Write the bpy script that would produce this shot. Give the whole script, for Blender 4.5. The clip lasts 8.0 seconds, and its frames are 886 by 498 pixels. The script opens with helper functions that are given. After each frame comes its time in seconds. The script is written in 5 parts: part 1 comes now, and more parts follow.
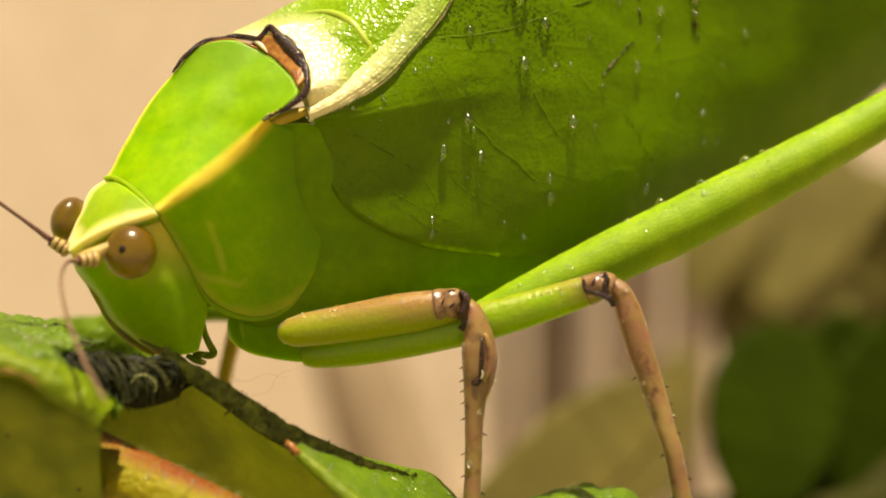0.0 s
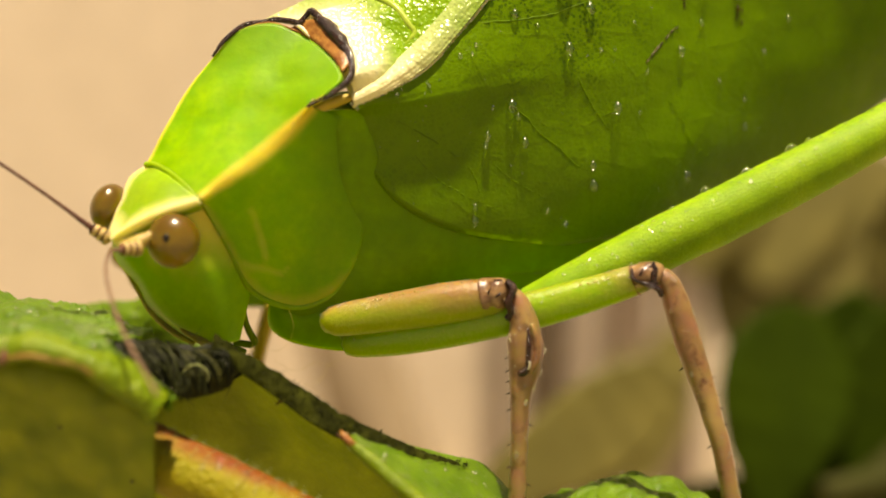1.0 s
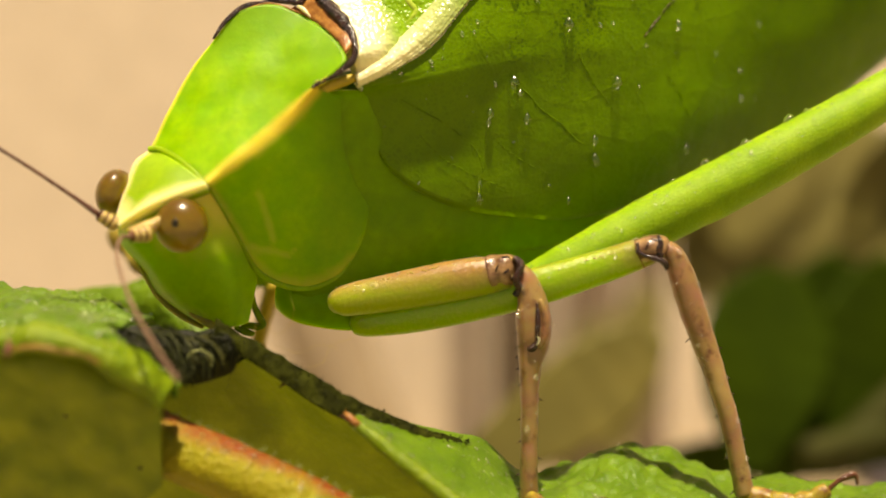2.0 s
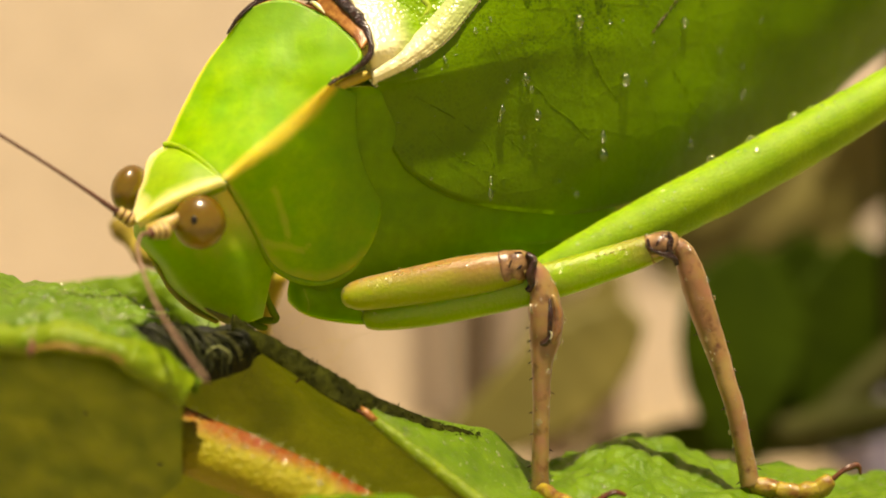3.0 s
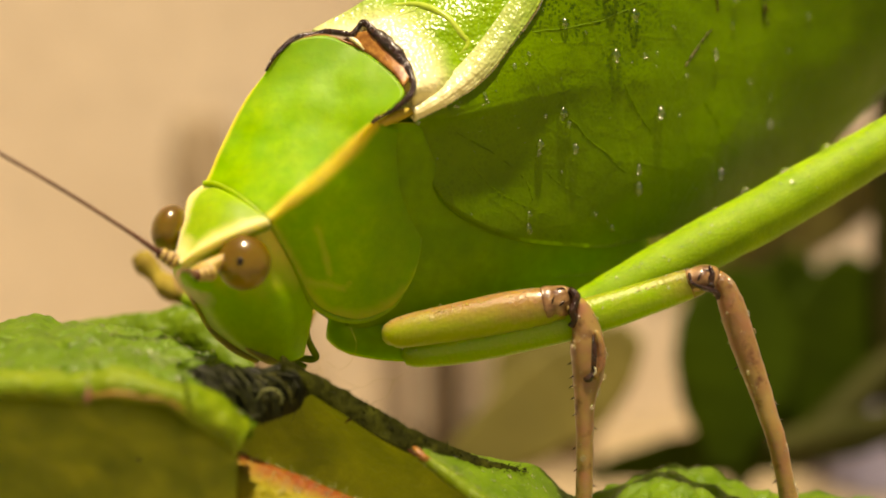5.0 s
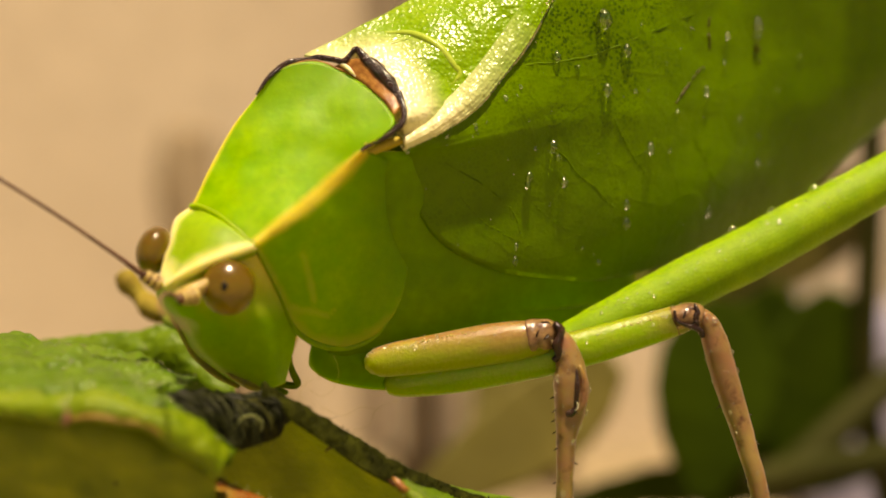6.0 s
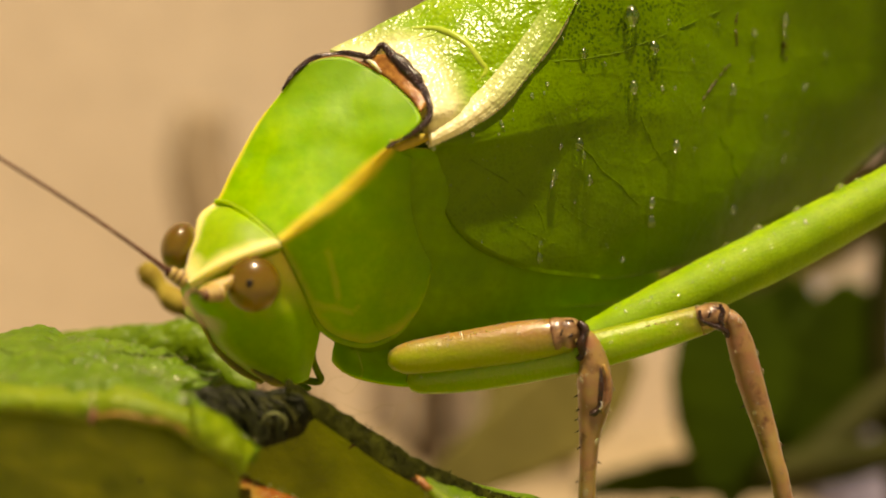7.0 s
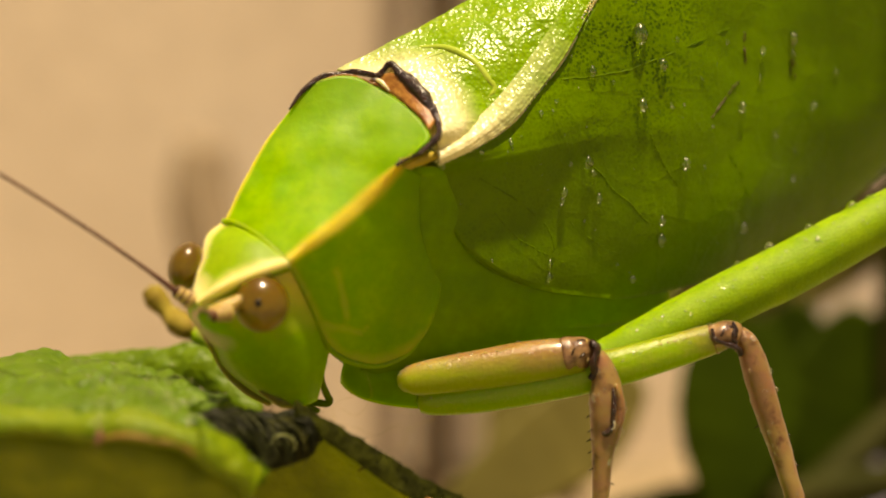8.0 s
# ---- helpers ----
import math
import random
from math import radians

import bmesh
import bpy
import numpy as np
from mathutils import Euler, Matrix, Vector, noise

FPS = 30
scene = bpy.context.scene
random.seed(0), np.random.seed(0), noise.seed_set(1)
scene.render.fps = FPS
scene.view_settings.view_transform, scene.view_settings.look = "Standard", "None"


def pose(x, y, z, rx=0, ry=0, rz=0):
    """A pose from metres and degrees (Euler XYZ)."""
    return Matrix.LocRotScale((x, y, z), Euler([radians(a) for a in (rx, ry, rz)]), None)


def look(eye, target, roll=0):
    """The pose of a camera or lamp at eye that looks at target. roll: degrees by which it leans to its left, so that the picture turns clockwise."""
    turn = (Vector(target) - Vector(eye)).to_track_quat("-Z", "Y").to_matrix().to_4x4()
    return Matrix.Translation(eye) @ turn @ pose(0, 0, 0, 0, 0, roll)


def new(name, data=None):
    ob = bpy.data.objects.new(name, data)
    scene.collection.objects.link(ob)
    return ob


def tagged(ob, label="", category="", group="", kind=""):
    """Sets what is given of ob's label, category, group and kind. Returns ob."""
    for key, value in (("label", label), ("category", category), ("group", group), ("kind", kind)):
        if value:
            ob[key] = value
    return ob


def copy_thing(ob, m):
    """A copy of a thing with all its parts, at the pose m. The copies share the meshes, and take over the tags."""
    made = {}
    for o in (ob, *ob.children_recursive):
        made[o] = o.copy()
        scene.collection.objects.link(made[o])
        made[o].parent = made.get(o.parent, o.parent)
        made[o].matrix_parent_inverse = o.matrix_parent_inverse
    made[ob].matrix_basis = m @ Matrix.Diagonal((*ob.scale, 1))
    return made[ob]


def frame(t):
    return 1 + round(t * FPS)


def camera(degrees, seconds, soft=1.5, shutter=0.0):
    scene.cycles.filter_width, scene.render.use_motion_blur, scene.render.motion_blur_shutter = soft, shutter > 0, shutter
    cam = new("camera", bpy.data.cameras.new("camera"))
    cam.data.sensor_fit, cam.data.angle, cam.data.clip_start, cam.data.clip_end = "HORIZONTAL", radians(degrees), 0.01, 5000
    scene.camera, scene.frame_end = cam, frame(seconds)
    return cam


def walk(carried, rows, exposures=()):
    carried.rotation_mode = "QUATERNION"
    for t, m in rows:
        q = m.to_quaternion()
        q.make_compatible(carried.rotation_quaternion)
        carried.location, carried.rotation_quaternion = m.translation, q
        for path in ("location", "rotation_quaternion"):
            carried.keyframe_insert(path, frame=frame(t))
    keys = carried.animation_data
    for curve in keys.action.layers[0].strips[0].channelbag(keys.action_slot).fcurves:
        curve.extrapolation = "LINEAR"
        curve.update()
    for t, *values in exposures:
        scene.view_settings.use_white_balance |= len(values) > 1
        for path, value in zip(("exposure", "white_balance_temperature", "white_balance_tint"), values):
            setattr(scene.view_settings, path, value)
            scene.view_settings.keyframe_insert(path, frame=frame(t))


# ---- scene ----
# A large green katydid on a dewy leaf, seen from a few centimetres. Lengths below are written in millimetres.
MM = 0.001
cam = camera(40, 8.0, soft=1.9)
cam.data.dof.use_dof = True
cam.data.dof.focus_distance = 55.3 * MM
cam.data.dof.aperture_fstop = 22.5

# seconds, eye, yaw, pitch, roll
PATH = [
    (0, (3.89, -53.01, 98.86), -4.15, 1.75, 0.19),
    (0.3, (3.07, -52.72, 98.72), -3.4, 2.03, -0.04),
    (0.5, (2.52, -52.52, 98.63), -3.59, 2.07, 0.06),
    (0.8, (1.69, -52.5, 99.23), -4.14, 0.99, -0.09),
    (1, (1.14, -52.49, 99.63), -3.41, 0.41, 0.36),
    (1.2, (0.72, -52.57, 99.65), -2.84, -0.06, 0.31),
    (1.5, (0.10, -52.69, 99.69), -2.36, -0.38, -0.46),
    (3, (-3.39, -53.43, 101.24), 0.42, -2.49, -0.76),
    (3.2, (-4.23, -53.64, 101.32), 1.5, -2.24, -0.75),
    (3.5, (-5.50, -53.95, 101.44), 3.97, -2.99, -0.50),
    (3.7, (-5.72, -53.68, 100.96), 4.0, -3.13, -0.84),
    (4, (-6.04, -53.28, 100.25), 3.80, -3.44, -1.30),
    (4.2, (-6.2, -53.23, 100.66), 2.31, -2.44, -1.78),
    (4.5, (-6.45, -53.16, 101.28), 2.46, -2.52, -1.52),
    (4.7, (-7.04, -53.10, 101.88), 2.42, -2.48, -1.54),
    (5.8, (-7.15, -52.81, 103.32), 2.86, -1.37, 0.33),
    (6, (-7.22, -52.79, 103.20), 3.19, -1.40, 0.52),
    (6.5, (-7.74, -52.63, 103.50), 3.25, -1.78, 0.90),
    (7, (-7.84, -52.56, 103.85), 2.70, -2.23, 1.00),
    (7.5, (-8.24, -52.10, 103.39), 2.91, -1.39, 0.64),
    (8, (-8.23, -52.06, 103.21), 2.68, -0.67, 0.66),
]


def aimed(eye, yaw, pitch, roll):
    y, p = radians(yaw), radians(pitch)
    ahead = Vector((math.sin(y) * math.cos(p), math.cos(y) * math.cos(p), math.sin(p)))
    e = Vector(eye) * MM
    return look(e, e + ahead, roll)


walk(cam, [(t, aimed(e, y, p, r)) for t, e, y, p, r in PATH], exposures=[(0, 0.77, 8000, 11), (1.5, 0.77, 8000, 11), (3.0, 0.80, 8050, 11), (4.5, 0.72, 8350, 12), (6, 0.49, 8950, 14), (8, 0.46, 9000, 14)])

# ---- light ----
SUN = Vector((0.05, -0.26, 0.95)).normalized()
world = bpy.data.worlds.new("sky")
scene.world = world
world.use_nodes = True
wn = world.node_tree
sky = wn.nodes.new("ShaderNodeTexSky")
sky.sky_type, sky.sun_disc = "NISHITA", False
sky.sun_elevation = math.asin(SUN.z)
sky.sun_rotation = math.atan2(SUN.x, SUN.y)
wn.links.new(sky.outputs[0], wn.nodes["Background"].inputs[0])
wn.nodes["Background"].inputs[1].default_value = 0.031
sun = new("sun", bpy.data.lights.new("sun", "SUN"))
sun.data.energy, sun.data.angle, sun.data.color = 5.0, radians(2.0), (1.0, 0.90, 0.74)
sun.matrix_world = look(SUN, (0, 0, 0))


# ---- materials ----
def nodes(name):
    m = bpy.data.materials.new(name)
    m.use_nodes = True
    t = m.node_tree
    return m, t, t.nodes["Principled BSDF"], t.nodes["Material Output"]


def add(t, kind, **inputs):
    n = t.nodes.new(kind)
    for k, v in inputs.items():
        n.inputs[k.replace("_", " ")].default_value = v
    return n


def mixed(t, fac, a, b):
    """A colour between a and b (colours or sockets) by fac (a socket or number)."""
    n = t.nodes.new("ShaderNodeMix")
    n.data_type = "RGBA"
    for k, v in ((0, fac), (6, a), (7, b)):
        if isinstance(v, (tuple, list)):
            n.inputs[k].default_value = (*v[:3], 1)
        elif isinstance(v, (int, float)):
            n.inputs[k].default_value = v
        else:
            t.links.new(v, n.inputs[k])
    return n.outputs[2]


def ramp(t, socket, lo, hi):
    n = t.nodes.new("ShaderNodeMapRange")
    n.inputs[1].default_value, n.inputs[2].default_value = lo, hi
    t.links.new(socket, n.inputs[0])
    return n.outputs[0]


def coords(t, stretch=(1, 1, 1)):
    c = t.nodes.new("ShaderNodeTexCoord")
    m = t.nodes.new("ShaderNodeMapping")
    m.inputs["Scale"].default_value = stretch
    t.links.new(c.outputs["Object"], m.inputs[0])
    return m.outputs[0]


def noise_of(t, at, size_mm, detail=3.0, rough=0.55):
    n = add(t, "ShaderNodeTexNoise", Scale=1000.0 / size_mm, Detail=detail, Roughness=rough)
    t.links.new(at, n.inputs["Vector"])
    return n.outputs[0]


def cells_of(t, at, size_mm, feature="DISTANCE_TO_EDGE"):
    n = add(t, "ShaderNodeTexVoronoi", Scale=1000.0 / size_mm)
    n.feature = feature
    t.links.new(at, n.inputs["Vector"])
    return n.outputs[0]


def bumped(t, bsdf, height, depth_mm, normal=None):
    b = add(t, "ShaderNodeBump", Strength=1.0, Distance=depth_mm * MM)
    t.links.new(height, b.inputs["Height"])
    if normal is not None:
        t.links.new(normal, b.inputs["Normal"])
    t.links.new(b.outputs[0], bsdf.inputs["Normal"])
    return b.outputs[0]


def through_light(t, bsdf, out, colour, share):
    """Lets a thin leaf-like surface pass part of the light."""
    tr = t.nodes.new("ShaderNodeBsdfTranslucent")
    if isinstance(colour, (tuple, list)):
        tr.inputs[0].default_value = (*colour[:3], 1)
    else:
        t.links.new(colour, tr.inputs[0])
    mx = t.nodes.new("ShaderNodeMixShader")
    mx.inputs[0].default_value = share
    t.links.new(bsdf.outputs[0], mx.inputs[1])
    t.links.new(tr.outputs[0], mx.inputs[2])
    t.links.new(mx.outputs[0], out.inputs[0])


def green(name, light, dark, size=2.0, grain=0.25, rough=0.35, bump=0.02, share=0.0, glow=None, spec=0.35, stretch=(1, 1, 1), deep=0.0, coat=0.0, reach=0.9):
    m, t, b, out = nodes(name)
    at = coords(t, stretch)
    big, fine = noise_of(t, at, size), noise_of(t, at, grain, 4)
    c = mixed(t, ramp(t, big, 0.35, 0.68), dark, light)
    c = mixed(t, ramp(t, fine, 0.3, 1.6), c, tuple(v * 0.55 for v in dark))
    t.links.new(c, b.inputs["Base Color"])
    b.inputs["Roughness"].default_value = rough
    b.inputs["Specular IOR Level"].default_value = spec
    b.inputs["Coat Weight"].default_value, b.inputs["Coat Roughness"].default_value = coat, 0.12
    if deep:
        b.inputs["Subsurface Weight"].default_value = deep
        b.inputs["Subsurface Radius"].default_value = (0.8, 1.0, 0.1)
        b.inputs["Subsurface Scale"].default_value = reach * MM
    bumped(t, b, fine, bump)
    if share:
        through_light(t, b, out, glow or c, share)
    return m


def marked(name, light, dark, mark_a, mark_b, size, rough, deep, share):
    """A soft green skin with a yellow marking where the mesh's "mark" is high; mark_b and a deeper green towards its
    "rear".
    """
    m, t, b, out = nodes(name)
    at = coords(t)
    big, fine, mid = noise_of(t, at, size), noise_of(t, at, 0.35, 4), noise_of(t, at, 0.7)
    mark, rear = t.nodes.new("ShaderNodeAttribute"), t.nodes.new("ShaderNodeAttribute")
    mark.attribute_name, rear.attribute_name = "mark", "rear"
    c = mixed(t, ramp(t, big, 0.32, 0.70), dark, light)
    c = mixed(t, ramp(t, fine, 0.35, 1.8), c, tuple(v * 0.6 for v in dark))
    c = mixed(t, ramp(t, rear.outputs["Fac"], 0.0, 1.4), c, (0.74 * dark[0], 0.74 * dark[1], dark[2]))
    w = t.nodes.new("ShaderNodeMath")
    w.operation = "MULTIPLY_ADD"
    t.links.new(mid, w.inputs[0])
    w.inputs[1].default_value = 0.35
    t.links.new(mark.outputs["Fac"], w.inputs[2])
    c = mixed(t, ramp(t, w.outputs[0], 0.28, 1.0), c, mixed(t, rear.outputs["Fac"], mark_a, mark_b))
    t.links.new(c, b.inputs["Base Color"])
    b.inputs["Roughness"].default_value = rough
    b.inputs["Specular IOR Level"].default_value = 0.2
    b.inputs["Subsurface Weight"].default_value = deep
    b.inputs["Subsurface Radius"].default_value = (0.8, 1.0, 0.1)
    b.inputs["Subsurface Scale"].default_value = 0.9 * MM
    bumped(t, b, mid, 0.02)
    through_light(t, b, out, c, share)
    return m


M = {}
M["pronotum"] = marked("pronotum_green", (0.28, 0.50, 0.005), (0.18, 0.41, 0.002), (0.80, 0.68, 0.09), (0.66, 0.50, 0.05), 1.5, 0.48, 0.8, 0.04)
M["lobe"] = green("lobe_green", (0.29, 0.52, 0.008), (0.24, 0.46, 0.005), 1.3, 0.4, 0.28, 0.006, 0.3, deep=0.6)
M["head"] = green("head_green", (0.27, 0.50, 0.008), (0.21, 0.43, 0.005), 1.8, 0.4, 0.45, 0.008, spec=0.18, deep=0.9, reach=1.8)
M["face"] = marked("face_green", (0.27, 0.50, 0.008), (0.21, 0.43, 0.005), (0.78, 0.74, 0.10), (0.78, 0.74, 0.10), 1.8, 0.42, 0.9, 0.02)
M["vertex"] = marked("crown_green", (0.28, 0.44, 0.016), (0.23, 0.40, 0.010), (0.86, 0.78, 0.30), (0.86, 0.78, 0.30), 1.0, 0.40, 0.6, 0.1)
M["cream"] = green("cream_ridge", (0.92, 0.88, 0.56), (0.80, 0.78, 0.36), 0.8, 0.15, 0.30, 0.015, spec=0.5, deep=0.4)
# Paler than the field: the raised vein's lit edges put into colour.
M["ridge"] = green("lit_vein", (0.52, 0.68, 0.10), (0.42, 0.58, 0.05), 0.8, 0.2, 0.3, 0.01, 0.2)
M["socket"] = green("socket_tan", (0.60, 0.46, 0.18), (0.40, 0.27, 0.08), 0.5, 0.12, 0.35, 0.02, deep=0.4)
M["jaw"] = green("jaw_olive", (0.28, 0.30, 0.04), (0.22, 0.18, 0.05), 0.8, 0.3, 0.6, 0.01, spec=0.1, deep=0.6)
M["ridge_dew"] = green("wet_glint_ridge", (0.52, 0.48, 0.13), (0.42, 0.36, 0.08), 0.5, 0.12, 0.18, 0.02, spec=0.8, coat=0.6)
M["wing_vein"] = green("wing_vein", (0.19, 0.35, 0.004), (0.14, 0.27, 0.003), 1.2, 0.2, 0.5, 0.01, 0.4, spec=0.15)
M["streak"] = green("brown_streak", (0.10, 0.07, 0.008), (0.05, 0.035, 0.005), 0.4, 0.1, 0.4, 0.03)
# Darkened green: holds the shade below shield and wing.
M["thorax"] = green("thorax_shade_green", (0.12, 0.20, 0.003), (0.06, 0.12, 0.002), 1.6, 0.4, 0.6, 0.03, spec=0.2, deep=0.4)
M["side"] = green("flank_green", (0.19, 0.37, 0.004), (0.14, 0.30, 0.003), 2.2, 0.5, 0.5, 0.01, spec=0.15, deep=0.8, reach=1.6)
M["femur"] = green("femur_green", (0.255, 0.41, 0.012), (0.19, 0.34, 0.006), 1.6, 0.14, 0.58, 0.035, spec=0.22, deep=0.8, reach=1.2)
M["abdomen"] = green("abdomen_green", (0.24, 0.36, 0.004), (0.16, 0.27, 0.002), 2.5, 0.4, 0.45, 0.02, deep=0.5)
M["tarsus"] = green("tarsus_amber", (0.46, 0.37, 0.05), (0.20, 0.08, 0.02), 0.55, 0.15, 0.32, 0.05, 0.15, spec=0.4, deep=0.6, coat=0.15)
M["knee"] = green("knee_brown", (0.40, 0.24, 0.10), (0.10, 0.04, 0.016), 0.55, 0.15, 0.25, 0.05, spec=0.5, coat=0.6)
M["claw"] = green("claw_brown", (0.16, 0.05, 0.02), (0.05, 0.016, 0.008), 0.5, 0.12, 0.25, 0.04, spec=0.5)
M["antenna"] = green("antenna_brown", (0.13, 0.05, 0.03), (0.07, 0.025, 0.015), 0.5, 0.1, 0.4, 0.01)
M["pale_antenna"] = green("antenna_pale_brown", (0.30, 0.18, 0.11), (0.20, 0.11, 0.065), 0.5, 0.1, 0.5, 0.01, 0.2)
M["rim"] = green("dark_rim", (0.055, 0.018, 0.008), (0.014, 0.005, 0.003), 0.3, 0.08, 0.24, 0.08, spec=0.4, coat=0.25)
M["membrane"] = green("orange_membrane", (0.56, 0.28, 0.07), (0.26, 0.09, 0.025), 0.5, 0.12, 0.2, 0.03, 0.2)
M["tan"] = green("tan_skin", (0.62, 0.47, 0.07), (0.52, 0.40, 0.04), 1.0, 0.2, 0.35, 0.02, 0.2)
M["leaf"] = green("leaf_upper", (0.185, 0.335, 0.012), (0.095, 0.205, 0.006), 1.2, 0.18, 0.33, 0.10, 0.4, (0.40, 0.54, 0.008), spec=0.45, coat=0.15)
M["leaf_yellow"] = green("leaf_young", (0.17, 0.28, 0.010), (0.10, 0.19, 0.006), 1.1, 0.3, 0.45, 0.06, 0.3, (0.30, 0.40, 0.008), spec=0.3)
M["scar"] = green("pink_scar", (0.36, 0.16, 0.12), (0.22, 0.09, 0.07), 0.4, 0.1, 0.4, 0.02)
M["rim_tan"] = green("dried_rim", (0.46, 0.30, 0.07), (0.34, 0.18, 0.05), 0.5, 0.12, 0.45, 0.03, 0.2)
M["leaf_edge"] = green("leaf_rim", (0.28, 0.38, 0.018), (0.18, 0.29, 0.010), 0.9, 0.2, 0.34, 0.10, 0.35)
M["leaf_under"] = green("leaf_underside", (0.40, 0.48, 0.025), (0.22, 0.29, 0.012), 1.8, 0.5, 0.55, 0.12, 0.35, (0.40, 0.48, 0.012))
# Kept apart from leaf_under to lift the shaded flap by its colour.
M["flap"] = green("leaf_lifted_underside", (0.42, 0.50, 0.035), (0.21, 0.28, 0.017), 1.6, 0.4, 0.55, 0.10, 0.35, (0.42, 0.50, 0.02))
M["far_foot"] = green("amber_foot", (0.42, 0.34, 0.06), (0.30, 0.22, 0.04), 0.8, 0.3, 0.6, 0.02, 0.2, spec=0.1)
M["curl"] = green("dark_curl", (0.016, 0.019, 0.004), (0.006, 0.007, 0.002), 0.5, 0.10, 0.45, 0.06, spec=0.12)
M["dark_rimleaf"] = green("leaf_dark_edge", (0.042, 0.048, 0.006), (0.015, 0.017, 0.003), 0.8, 0.2, 0.85, 0.06, 0.15, (0.07, 0.09, 0.01), spec=0.04)
M["palp"] = green("palp_green", (0.16, 0.25, 0.006), (0.11, 0.17, 0.004), 0.6, 0.2, 0.6, 0.01, spec=0.1)
M["pleat"] = green("wet_pleat", (0.07, 0.078, 0.022), (0.03, 0.035, 0.01), 0.5, 0.12, 0.4, 0.03, spec=0.2)
M["speck"] = green("dark_speck", (0.02, 0.015, 0.01), (0.01, 0.008, 0.006), 0.5, 0.1, 0.4, 0.01)
M["hair"] = green("pale_hair", (0.55, 0.60, 0.25), (0.45, 0.50, 0.18), 1.0, 0.2, 0.4, 0.0, 0.3)
M["silk"] = green("dark_hair", (0.045, 0.05, 0.016), (0.025, 0.03, 0.01), 1.0, 0.2, 0.5, 0.0, spec=0.2)
# Half shade is put into these very dark leaf and stem colours.
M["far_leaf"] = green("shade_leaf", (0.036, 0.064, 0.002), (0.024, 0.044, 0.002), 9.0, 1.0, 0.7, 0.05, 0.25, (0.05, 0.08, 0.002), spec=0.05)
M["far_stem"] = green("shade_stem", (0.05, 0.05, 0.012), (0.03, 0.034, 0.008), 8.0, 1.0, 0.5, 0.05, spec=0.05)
M["cane"] = green("woody_cane", (0.26, 0.19, 0.13), (0.17, 0.12, 0.08), 12.0, 2.0, 0.7, 0.2)

M["dark_cane"] = green("dark_woody_cane", (0.12, 0.085, 0.05), (0.08, 0.055, 0.03), 12.0, 2.0, 0.7, 0.2)
M["stake"] = green("shadow_stake", (0.36, 0.28, 0.18), (0.29, 0.22, 0.14), 20.0, 3.0, 0.8, 0.2)
M["olive"] = green("olive_foliage", (0.23, 0.20, 0.05), (0.15, 0.135, 0.032), 14.0, 2.0, 0.6, 0.1, 0.2)


def tibia_material():
    m, t, b, out = nodes("tibia_brown")
    at = coords(t)
    big, fine, blot = noise_of(t, at, 1.3), noise_of(t, at, 0.22, 4), noise_of(t, at, 0.8, 4)
    c = mixed(t, ramp(t, big, 0.36, 0.62), (0.33, 0.160, 0.085), (0.28, 0.18, 0.055))
    c = mixed(t, ramp(t, noise_of(t, at, 2.6), 0.48, 0.70), c, (0.40, 0.28, 0.10))
    c = mixed(t, ramp(t, blot, 0.56, 0.72), c, (0.12, 0.045, 0.016))
    t.links.new(c, b.inputs["Base Color"])
    b.inputs["Roughness"].default_value = 0.32
    b.inputs["Subsurface Weight"].default_value, b.inputs["Subsurface Scale"].default_value = 0.6, 0.5 * MM
    b.inputs["Subsurface Radius"].default_value = (1.0, 0.6, 0.2)
    bumped(t, b, fine, 0.02)
    b.inputs["Coat Weight"].default_value, b.inputs["Coat Roughness"].default_value = 0.5, 0.15
    through_light(t, b, out, c, 0.15)
    return m


def brown_femur_material(lo_x, hi_x, top, below):
    """Green below and at the base, brown along the top and towards the knee."""
    m, t, b, out = nodes("femur_brown_green")
    at = coords(t)
    sep, nor, geo = t.nodes.new("ShaderNodeSeparateXYZ"), t.nodes.new("ShaderNodeSeparateXYZ"), t.nodes.new("ShaderNodeNewGeometry")
    t.links.new(at, sep.inputs[0])
    t.links.new(geo.outputs["Normal"], nor.inputs[0])
    fine, big = noise_of(t, at, 0.2, 4), noise_of(t, at, 1.0)
    along = ramp(t, sep.outputs[0], lo_x * MM, hi_x * MM)
    flat = t.nodes.new("ShaderNodeMath")
    flat.operation = "MULTIPLY"
    flat.inputs[1].default_value = top
    t.links.new(nor.outputs[2], flat.inputs[0])
    total = flat.outputs[0]
    for src, k in ((along, 0.9), (big, 0.7)):
        s = t.nodes.new("ShaderNodeMath")
        s.operation = "MULTIPLY_ADD"
        t.links.new(src, s.inputs[0])
        s.inputs[1].default_value = k
        t.links.new(total, s.inputs[2])
        total = s.outputs[0]
    c = mixed(t, ramp(t, total, 0.42, 1.30), below, (0.40, 0.24, 0.085))
    c = mixed(t, ramp(t, fine, 0.5, 1.9), c, (0.70, 0.56, 0.16))
    t.links.new(c, b.inputs["Base Color"])
    b.inputs["Roughness"].default_value = 0.30
    b.inputs["Subsurface Weight"].default_value, b.inputs["Subsurface Scale"].default_value = 0.9, 1.8 * MM
    b.inputs["Subsurface Radius"].default_value = (1.0, 0.9, 0.15)
    bumped(t, b, fine, 0.05)
    b.inputs["Coat Weight"].default_value, b.inputs["Coat Roughness"].default_value = 0.5, 0.12
    through_light(t, b, out, c, 0.3)
    return m


